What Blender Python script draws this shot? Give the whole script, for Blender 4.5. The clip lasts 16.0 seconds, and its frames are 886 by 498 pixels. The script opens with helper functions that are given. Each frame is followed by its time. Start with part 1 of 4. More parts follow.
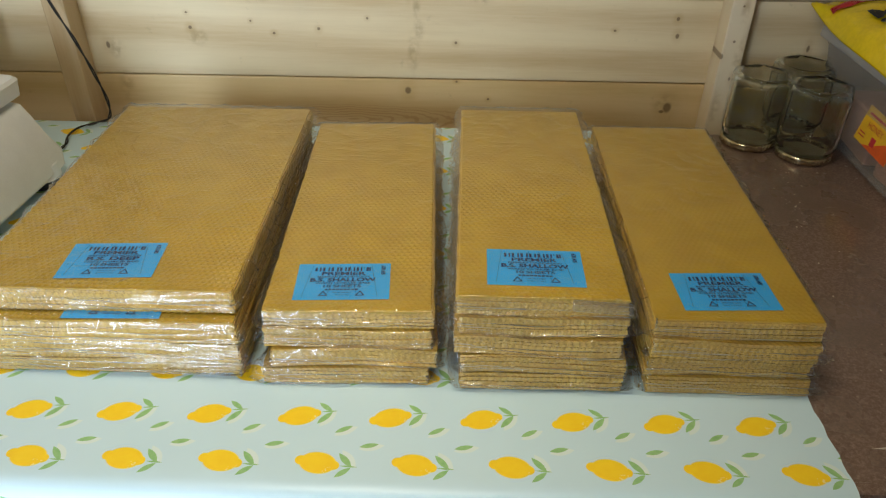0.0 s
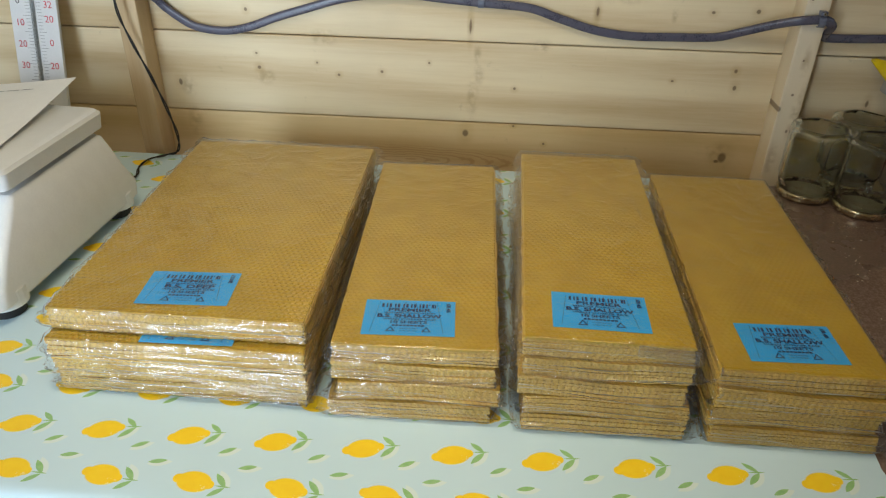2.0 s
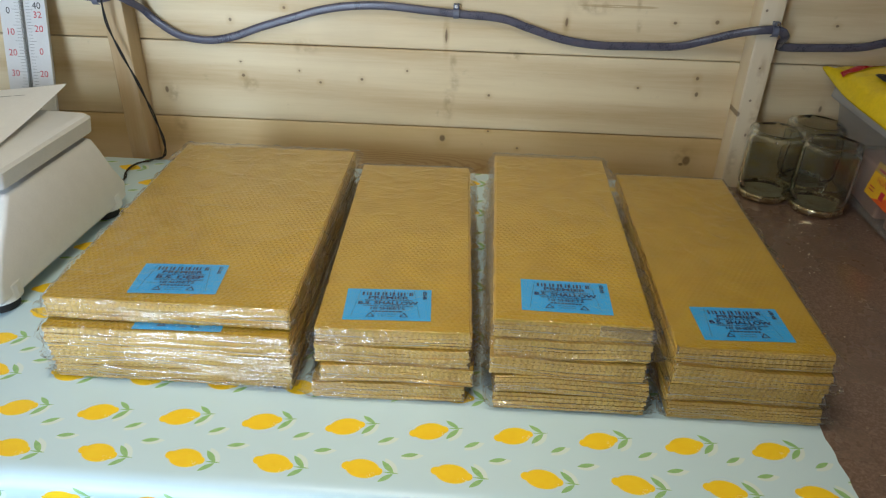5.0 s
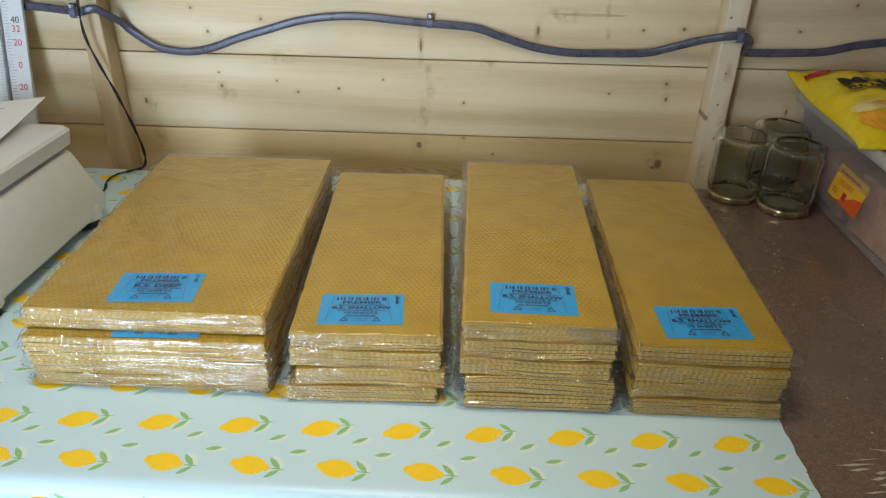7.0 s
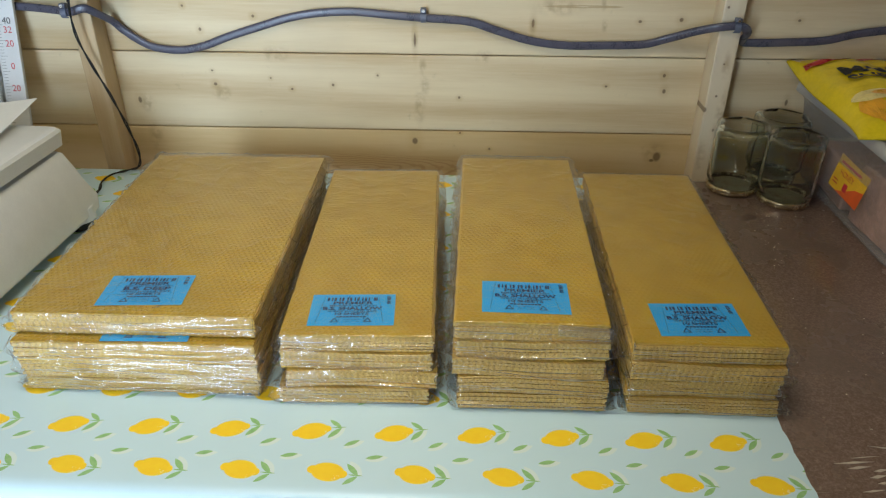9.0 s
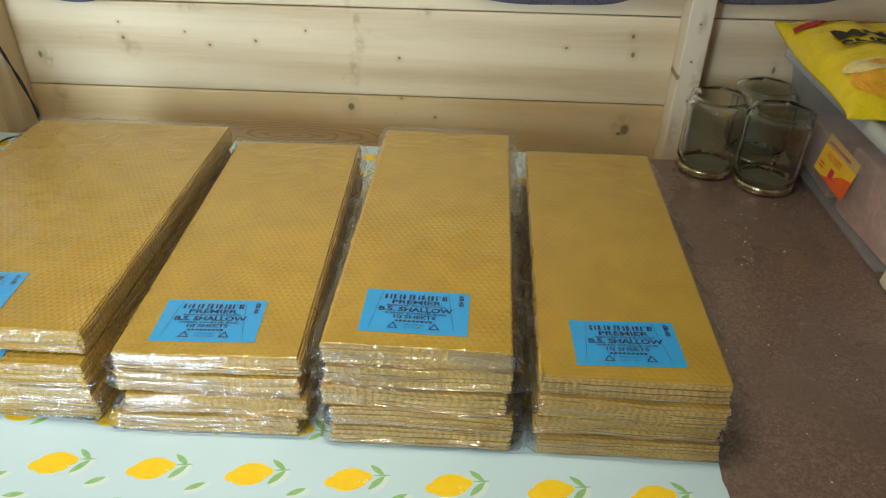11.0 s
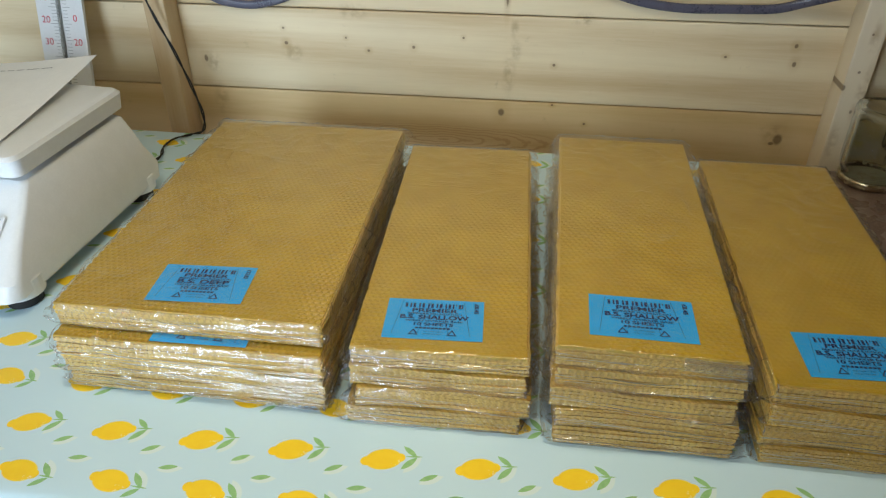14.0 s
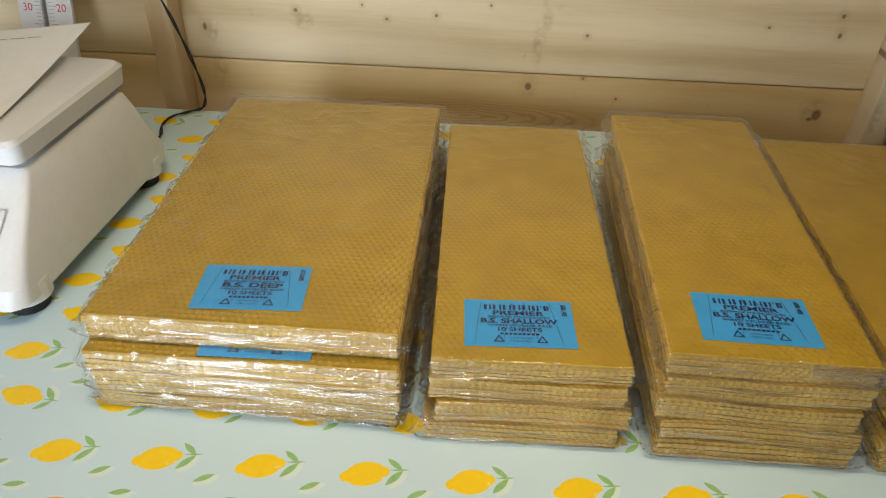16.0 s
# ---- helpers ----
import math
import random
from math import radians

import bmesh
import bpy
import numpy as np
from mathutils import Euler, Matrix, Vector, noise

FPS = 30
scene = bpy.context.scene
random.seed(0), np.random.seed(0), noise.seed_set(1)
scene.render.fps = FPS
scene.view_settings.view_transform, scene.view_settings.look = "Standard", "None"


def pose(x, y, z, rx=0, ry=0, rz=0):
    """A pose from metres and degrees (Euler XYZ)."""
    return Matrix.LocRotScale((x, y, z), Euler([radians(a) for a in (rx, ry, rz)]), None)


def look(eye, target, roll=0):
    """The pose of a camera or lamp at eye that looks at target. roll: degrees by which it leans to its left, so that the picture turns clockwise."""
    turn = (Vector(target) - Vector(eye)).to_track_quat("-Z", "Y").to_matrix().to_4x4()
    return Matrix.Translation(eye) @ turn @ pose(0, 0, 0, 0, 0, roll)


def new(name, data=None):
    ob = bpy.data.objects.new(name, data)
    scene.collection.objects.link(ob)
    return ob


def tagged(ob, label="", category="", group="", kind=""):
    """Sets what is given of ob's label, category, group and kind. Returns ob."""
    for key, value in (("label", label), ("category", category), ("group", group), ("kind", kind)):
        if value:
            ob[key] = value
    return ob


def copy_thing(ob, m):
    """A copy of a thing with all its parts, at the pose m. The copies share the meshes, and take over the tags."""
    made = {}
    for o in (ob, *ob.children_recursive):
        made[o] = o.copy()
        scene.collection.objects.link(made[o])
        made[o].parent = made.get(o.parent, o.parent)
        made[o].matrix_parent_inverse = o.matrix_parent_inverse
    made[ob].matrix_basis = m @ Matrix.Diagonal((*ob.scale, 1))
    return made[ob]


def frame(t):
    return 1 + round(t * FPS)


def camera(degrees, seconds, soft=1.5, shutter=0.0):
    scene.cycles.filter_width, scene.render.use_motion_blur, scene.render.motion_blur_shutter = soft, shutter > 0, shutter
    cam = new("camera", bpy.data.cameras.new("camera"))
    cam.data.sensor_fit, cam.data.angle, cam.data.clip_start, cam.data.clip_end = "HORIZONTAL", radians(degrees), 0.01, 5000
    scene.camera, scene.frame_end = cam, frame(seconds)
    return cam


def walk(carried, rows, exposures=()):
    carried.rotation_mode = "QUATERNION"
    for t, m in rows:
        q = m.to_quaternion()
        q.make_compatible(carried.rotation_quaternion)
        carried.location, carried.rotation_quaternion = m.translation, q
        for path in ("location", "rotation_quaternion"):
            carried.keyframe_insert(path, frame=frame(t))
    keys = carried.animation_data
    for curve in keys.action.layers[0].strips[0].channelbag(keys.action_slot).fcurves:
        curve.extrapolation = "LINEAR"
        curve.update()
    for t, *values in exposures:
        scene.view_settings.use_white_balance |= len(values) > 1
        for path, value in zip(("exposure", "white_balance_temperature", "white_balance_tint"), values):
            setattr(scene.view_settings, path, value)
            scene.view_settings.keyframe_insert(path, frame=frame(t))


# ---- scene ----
cam = camera(63.5, 16.0, soft=1.2)
PATH = [
    (0, (0.067, 0.042, 1.318), (0.041, 1.691, 0.187), 0.7),
    (0.5, (0.053, 0.038, 1.32), (0.015, 1.7, 0.209), 1.0),
    (1, (0.041, 0.027, 1.324), (-0.059, 1.689, 0.217), 1.0),
    (1.5, (0.034, 0.026, 1.326), (-0.109, 1.712, 0.26), 0.8),
    (2, (0.039, 0.03, 1.325), (-0.08, 1.734, 0.285), 1.2),
    (2.5, (0.045, 0.038, 1.321), (-0.056, 1.741, 0.278), 1.4),
    (3, (0.052, 0.045, 1.32), (-0.026, 1.725, 0.238), 1.3),
    (3.5, (0.047, 0.041, 1.319), (-0.037, 1.734, 0.257), 1.4),
    (3.7, (0.045, 0.042, 1.317), (-0.027, 1.734, 0.253), 1.6),
    (5.8, (0.05, -0.042, 1.34), (-0.018, 1.702, 0.363), 1.7),
    (6, (0.051, -0.038, 1.342), (0.016, 1.703, 0.359), 1.9),
    (6.5, (0.058, -0.036, 1.343), (0.017, 1.708, 0.364), 1.3),
    (7, (0.064, -0.03, 1.339), (0.024, 1.705, 0.345), 1.3),
    (7.5, (0.068, -0.027, 1.339), (0.036, 1.711, 0.35), 1.0),
    (8, (0.072, -0.027, 1.338), (0.02, 1.705, 0.339), 0.3),
    (8.2, (0.074, -0.027, 1.341), (0.021, 1.705, 0.342), 0.3),
    (10.3, (0.091, 0.053, 1.327), (0.005, 1.738, 0.252), 0.8),
    (10.5, (0.106, 0.073, 1.321), (0.012, 1.749, 0.234), 1.3),
    (11, (0.17, 0.102, 1.31), (0.09, 1.761, 0.196), 1.0),
    (11.5, (0.186, 0.106, 1.3), (0.066, 1.752, 0.172), -0.0),
    (12, (0.164, 0.118, 1.304), (0.078, 1.762, 0.168), -0.5),
    (12.5, (0.149, 0.124, 1.306), (0.119, 1.76, 0.156), -0.4),
    (13, (0.12, 0.111, 1.311), (0.075, 1.746, 0.159), -0.1),
    (13.5, (0.071, 0.093, 1.313), (-0.097, 1.735, 0.184), -0.2),
    (14, (0.043, 0.079, 1.319), (-0.178, 1.728, 0.209), -0.1),
    (14.5, (0.016, 0.079, 1.317), (-0.209, 1.723, 0.201), 0.2),
    (15, (-0.013, 0.099, 1.305), (-0.209, 1.716, 0.145), 0.7),
    (15.5, (-0.038, 0.119, 1.307), (-0.186, 1.748, 0.157), 0.8),
    (16, (-0.053, 0.13, 1.298), (-0.146, 1.746, 0.124), 1.6),
]
EXPOSURES = [(0.0, -0.02, 6000, 11.0), (3.5, -0.02, 5950, 11.5), (6.0, -0.04, 5700, 11.5), (8.2, 0.0, 5650, 10.0), (10.5, 0.13, 5700, 9.0), (11.2, 0.30, 5700, 9.0), (12.5, 0.30, 5650, 9.0), (14.5, -0.08, 5750, 9.5), (15.5, -0.08, 6150, 13.0), (16.0, -0.08, 6400, 15.0)]
walk(cam, [(t, look(eye, target, roll)) for t, eye, target, roll in PATH], EXPOSURES)

# ---- world, window light, exposure ----
world = bpy.data.worlds.new("sky")
scene.world = world
world.use_nodes = True
wn = world.node_tree
sky = wn.nodes.new("ShaderNodeTexSky")
sky.sky_type, sky.sun_disc, sky.sun_elevation, sky.sun_rotation = "NISHITA", False, radians(35), radians(200)
wn.links.new(sky.outputs[0], wn.nodes["Background"].inputs[0])
wn.nodes["Background"].inputs[1].default_value = 0.12


def area(name, eye, target, sx, sy, power, colour):
    lamp = bpy.data.lights.new(name, "AREA")
    lamp.shape, lamp.size, lamp.size_y, lamp.energy, lamp.color = "RECTANGLE", sx, sy, power, colour
    ob = new(name, lamp)
    ob.matrix_world = look(eye, target)
    return ob


# the open door and the window behind the camera, and the lamp under the ceiling
area("door_light", (-0.72, -1.44, 1.05), (-0.3, 0.3, 1.0), 0.75, 1.9, 60, (0.75, 0.895, 1.0))
area("window_light", (1.54, -0.05, 1.55), (0.2, 0.8, 1.0), 0.5, 0.6, 1.0, (0.95, 0.97, 1.0))
lamp_light = area("lamp_light", (-0.10, 0.27, 1.85), (0.02, 0.54, 0.90), 0.40, 0.09, 1.6, (1.0, 0.87, 0.58))
lamp_light.data.spread = radians(92)


# ---- materials ----
class Net:
    def __init__(self, name):
        self.mat = bpy.data.materials.new(name)
        self.mat.use_nodes = True
        self.t = self.mat.node_tree
        self.bsdf = self.t.nodes["Principled BSDF"]
        self.out = self.t.nodes["Material Output"]

    def put(self, socket, v):
        if isinstance(v, bpy.types.NodeSocket):
            self.t.links.new(v, socket)
        elif v is not None:
            socket.default_value = v

    def node(self, kind, **props):
        n = self.t.nodes.new(kind)
        for k, v in props.items():
            setattr(n, k, v)
        return n

    def math(self, op, a, b=None, c=None, clamp=False):
        n = self.node("ShaderNodeMath", operation=op, use_clamp=clamp)
        for s, v in zip(n.inputs, (a, b, c)):
            self.put(s, v)
        return n.outputs[0]

    def mix(self, f, a, b, blend="MIX"):
        n = self.node("ShaderNodeMix", data_type="RGBA", blend_type=blend)
        self.put(n.inputs[0], f)
        for s, v in ((n.inputs[6], a), (n.inputs[7], b)):
            self.put(s, (*v, 1) if isinstance(v, tuple) else v)
        return n.outputs[2]

    def coords(self, which="Object", scale=(1, 1, 1)):
        tc = self.node("ShaderNodeTexCoord")
        m = self.node("ShaderNodeMapping")
        self.put(m.inputs[0], tc.outputs[which])
        m.inputs[3].default_value = scale
        return m.outputs[0]

    def noise(self, vec, scale, detail=4, rough=0.55, distort=0.0):
        n = self.node("ShaderNodeTexNoise")
        self.put(n.inputs["Vector"], vec)
        n.inputs["Scale"].default_value, n.inputs["Detail"].default_value = scale, detail
        n.inputs["Roughness"].default_value, n.inputs["Distortion"].default_value = rough, distort
        return n.outputs[0]

    def ramp(self, v, lo, hi, a=0.0, b=1.0):
        n = self.node("ShaderNodeMapRange", interpolation_type="SMOOTHSTEP")
        self.put(n.inputs[0], v)
        for i, x in enumerate((lo, hi, a, b)):
            self.put(n.inputs[i + 1], x)
        return n.outputs[0]

    def bump(self, height, strength=0.3, distance=0.001):
        n = self.node("ShaderNodeBump")
        n.inputs["Strength"].default_value, n.inputs["Distance"].default_value = strength, distance
        self.put(n.inputs["Height"], height)
        self.put(self.bsdf.inputs["Normal"], n.outputs[0])
        return n.outputs[0]

    def set(self, **kw):
        for k, v in kw.items():
            s = self.bsdf.inputs[k.replace("_", " ")]
            self.put(s, (*v, 1) if isinstance(v, tuple) and s.type == "RGBA" else v)
        return self.mat


def plain(name, colour, rough=0.5, metal=0.0, vary=0.12, scale=60, bump=0.0, **kw):
    """A paint or plastic with slight mottling at two scales."""
    n = Net(name)
    c = n.coords()
    f = n.math("ADD", n.math("MULTIPLY", n.noise(c, scale), 0.6), n.math("MULTIPLY", n.noise(c, scale * 8), 0.4))
    dark = tuple(v * (1 - vary) for v in colour)
    lite = tuple(min(1, v * (1 + vary)) for v in colour)
    n.set(Base_Color=n.mix(n.ramp(f, 0.3, 0.7), dark, lite), Metallic=metal, Roughness=n.ramp(f, 0.2, 0.8, max(0.03, rough - 0.08), rough + 0.08), **kw)
    if bump:
        n.bump(f, bump, 0.0006)
    return n.mat


def wood(name, light, dark, axis=0, knots=(), rough=0.55, grain=1.0, stains=(), flames=()):
    """Pine: long grain along one axis, growth rings, knots at given places (x, z, radius, stretch)."""
    n = Net(name)
    tc = n.node("ShaderNodeTexCoord")
    info = n.node("ShaderNodeObjectInfo")
    shift = n.node("ShaderNodeVectorMath", operation="MULTIPLY_ADD")
    n.put(shift.inputs[0], info.outputs["Random"])
    shift.inputs[1].default_value = (13.0, 7.0, 5.0)
    n.put(shift.inputs[2], tc.outputs["Object"])
    stretch = [16.0, 16.0, 16.0]
    stretch[axis] = 0.9
    m = n.node("ShaderNodeMapping")
    n.put(m.inputs[0], shift.outputs[0])
    m.inputs[3].default_value = stretch
    knot = halo = stain = None
    if knots:
        sep = n.node("ShaderNodeSeparateXYZ")
        n.put(sep.inputs[0], tc.outputs["Object"])
        for kx, kz, r, s in knots:
            dx = n.math("MULTIPLY", n.math("SUBTRACT", sep.outputs[0], kx), 1.0 / r)
            dz = n.math("MULTIPLY", n.math("SUBTRACT", sep.outputs[2], kz), 1.0 / (r * s))
            d = n.math("SQRT", n.math("ADD", n.math("MULTIPLY", dx, dx), n.math("MULTIPLY", dz, dz)))
            k = n.ramp(d, 0.55, 1.15, 1.0, 0.0)
            h = n.ramp(d, 0.8, 4.0, 1.0, 0.0)
            knot = k if knot is None else n.math("MAXIMUM", knot, k)
            halo = h if halo is None else n.math("MAXIMUM", halo, h)
        for kx, kz, r, s in stains:
            dx = n.math("MULTIPLY", n.math("SUBTRACT", sep.outputs[0], kx), 1.0 / r)
            dz = n.math("MULTIPLY", n.math("SUBTRACT", sep.outputs[2], kz), 1.0 / (r * s))
            k = n.ramp(n.math("SQRT", n.math("ADD", n.math("MULTIPLY", dx, dx), n.math("MULTIPLY", dz, dz))), 0.2, 1.5, 1.0, 0.0)
            stain = k if stain is None else n.math("MAXIMUM", stain, k)
    flame = None
    for kx, kz, rx, rz, count in flames:
        dx = n.math("MULTIPLY", n.math("SUBTRACT", sep.outputs[0], kx), 1.0 / rx)
        dz = n.math("MULTIPLY", n.math("SUBTRACT", sep.outputs[2], kz), 1.0 / rz)
        d = n.math("SQRT", n.math("ADD", n.math("MULTIPLY", dx, dx), n.math("MULTIPLY", dz, dz)))
        d = n.math("ADD", d, n.math("MULTIPLY", n.math("SUBTRACT", n.noise(tc.outputs["Object"], 42, 3), 0.5), 0.30))
        k = n.math("MULTIPLY", n.ramp(n.math("SINE", n.math("MULTIPLY", d, 6.283 * count)), 0.1, 1.0), n.ramp(d, 0.75, 1.05, 1.0, 0.0))
        flame = k if flame is None else n.math("MAXIMUM", flame, k)
    g = n.noise(m.outputs[0], 1.6, 5, 0.6, 0.6)
    wave = n.node("ShaderNodeTexWave", wave_type="BANDS", bands_direction="DIAGONAL")
    n.put(wave.inputs["Vector"], m.outputs[0])
    wave.inputs["Scale"].default_value, wave.inputs["Distortion"].default_value, wave.inputs["Detail"].default_value = 0.55, 5.5, 3
    fine = n.noise(m.outputs[0], 14, 3, 0.7)
    f = n.math("ADD", n.math("MULTIPLY", g, 0.55 * grain), n.math("ADD", n.math("MULTIPLY", wave.outputs[1], 0.22 * grain), n.math("MULTIPLY", fine, 0.22)))
    if halo is not None:
        f = n.math("ADD", f, n.math("MULTIPLY", halo, 0.13))
    col = n.mix(n.ramp(f, 0.3, 0.85), light, dark)
    blotch = n.noise(tc.outputs["Object"], 5.5, 3)
    col = n.mix(n.math("MULTIPLY", n.ramp(blotch, 0.45, 0.75), 0.35), col, tuple(v * 0.72 for v in light))
    grime = n.noise(tc.outputs["Object"], 45, 4, 0.7)
    col = n.mix(n.math("MULTIPLY", n.ramp(grime, 0.62, 0.8), 0.3), col, (0.16, 0.12, 0.07))
    if flame is not None:
        col = n.mix(n.math("MULTIPLY", flame, 0.5), col, (0.34, 0.19, 0.06))
    if stain is not None:
        patchy = n.ramp(n.noise(tc.outputs["Object"], 70, 3), 0.35, 0.65)
        col = n.mix(n.math("MULTIPLY", n.math("MULTIPLY", stain, patchy), 0.55), col, (0.33, 0.22, 0.10))
    col = n.mix(n.math("MULTIPLY", info.outputs["Random"], 0.35), col, tuple(v * q for v, q in zip(light, (0.80, 0.62, 0.40))))
    if knot is not None:
        col = n.mix(n.math("MULTIPLY", knot, 0.75), col, (0.11, 0.055, 0.022))
    n.bump(f, 0.25, 0.0015)
    return n.set(Base_Color=col, Roughness=n.ramp(f, 0.2, 0.9, rough - 0.1, rough + 0.12))


STAINS = [(0.008, 0.985, 0.008, 3.2), (0.013, 1.045, 0.005, 2.6), (0.002, 1.085, 0.004, 4.5), (-0.285, 1.003, 0.014, 0.8), (0.36, 0.92, 0.016, 0.9), (-0.40, 0.985, 0.010, 1.5), (0.10, 1.06, 0.012, 0.7),
          (0.016, 1.018, 0.007, 2.0), (0.262, 1.137, 0.004, 2.4), (0.266, 1.106, 0.004, 2.2), (0.167, 1.105, 0.004, 2.5), (-0.20, 1.06, 0.02, 0.5), (0.20, 1.13, 0.03, 0.35), (-0.398, 0.930, 0.010, 2.2)]
KNOTS = [(0.0, 0.931, 0.0048, 1.2), (0.068, 0.945, 0.0020, 0.8), (-0.411, 0.989, 0.0030, 1.8), (-0.119, 1.016, 0.0024, 1), (0.066, 1.000, 0.0022, 1), (-0.323, 1.126, 0.0020, 1), (-0.295, 1.035, 0.0020, 0.8),
         (0.278, 1.020, 0.0022, 0.8), (0.314, 1.112, 0.0028, 0.8), (0.53, 1.116, 0.0026, 0.8), (0.362, 1.014, 0.0028, 1.4), (0.37, 1.115, 0.0032, 1), (0.359, 1.037, 0.0026, 1.2), (0.598, 1.153, 0.003, 1),
         (0.367, 0.912, 0.0065, 1.3), (0.360, 0.906, 0.004, 0.7), (-0.303, 1.094, 0.0024, 1.2), (-0.225, 1.113, 0.0024, 1.0), (-0.293, 1.015, 0.0028, 1), (0.113, 0.920, 0.0020, 1), (-0.210, 1.025, 0.0016, 1), (-0.180, 1.009, 0.0022, 0.9),
         (0.167, 1.108, 0.0022, 3), (0.002, 1.083, 0.0018, 6), (-0.053, 1.031, 0.0018, 1), (0.540, 1.000, 0.0024, 2.2)]
FLAMES = [(-0.085, 0.886, 0.20, 0.024, 7), (0.235, 1.131, 0.13, 0.005, 1)]
PINE = wood("pine_board", (0.76, 0.64, 0.42), (0.53, 0.38, 0.19), 0, KNOTS, stains=STAINS, flames=FLAMES[1:])
# bottom plank: pine tinted yellower for light bounced off the wax
PINE_LOW = wood("pine_board_wax_glow", (0.72, 0.57, 0.31), (0.48, 0.32, 0.12), 0, KNOTS, stains=STAINS, flames=FLAMES[:1])
# unseen walls and bench legs: same pine, darkened to cut bounce light
PINE_DIMMED = wood("pine_dimmed", (0.40, 0.29, 0.15), (0.26, 0.16, 0.065), 0)
STUD = wood("pine_stud", (0.60, 0.46, 0.27), (0.42, 0.27, 0.12), 2, [(0.425, 1.02, 0.0017, 1), (0.43, 0.97, 0.0015, 1.5), (0.418, 1.14, 0.0017, 1), (0.427, 1.065, 0.0012, 1)])
STUD_PALE = wood("pine_stud_pale", (0.76, 0.67, 0.50), (0.58, 0.45, 0.27), 2, [(0.425, 1.02, 0.0020, 1), (0.43, 0.97, 0.0018, 1.5), (0.418, 1.14, 0.0020, 1), (0.4125, 1.00, 0.003, 1.4), (0.427, 1.065, 0.0016, 1)], stains=[(0.435, 0.99, 0.006, 6.0), (0.43, 1.06, 0.005, 4.0), (0.42, 0.93, 0.006, 4.0)])
# unseen ceiling, its pine darkened too so less light fills the room
CEIL = wood("ceiling_pine_dimmed", (0.40, 0.29, 0.16), (0.27, 0.17, 0.07), 0)


def table_material():
    n = Net("brown_board")
    c = n.coords()
    fine, wide = n.noise(c, 420, 3, 0.7), n.noise(c, 14, 4)
    streak = n.noise(n.coords("Object", (4, 90, 1)), 3, 4, 0.7)
    col = n.mix(n.ramp(fine, 0.35, 0.75), (0.150, 0.098, 0.078), (0.285, 0.198, 0.158))
    col = n.mix(n.math("MULTIPLY", n.ramp(wide, 0.4, 0.7), 0.5), col, (0.15, 0.105, 0.078))
    speck = n.ramp(n.noise(c, 260, 2, 0.5), 0.70, 0.74)
    col = n.mix(n.math("MULTIPLY", speck, 0.45), col, (0.42, 0.33, 0.25))
    scratch = n.math("MULTIPLY", n.ramp(streak, 0.66, 0.70), n.ramp(n.noise(c, 9, 2), 0.52, 0.62))
    col = n.mix(n.math("MULTIPLY", scratch, 0.6), col, (0.5, 0.42, 0.34))
    n.bump(n.math("ADD", fine, n.math("MULTIPLY", wide, 2.0)), 0.25, 0.0006)
    return n.set(Base_Color=col, Roughness=n.ramp(wide, 0.3, 0.7, 0.17, 0.33), Coat_Weight=0.35)


TABLE = table_material()

PITCH, ROW = 0.0697, 0.0890


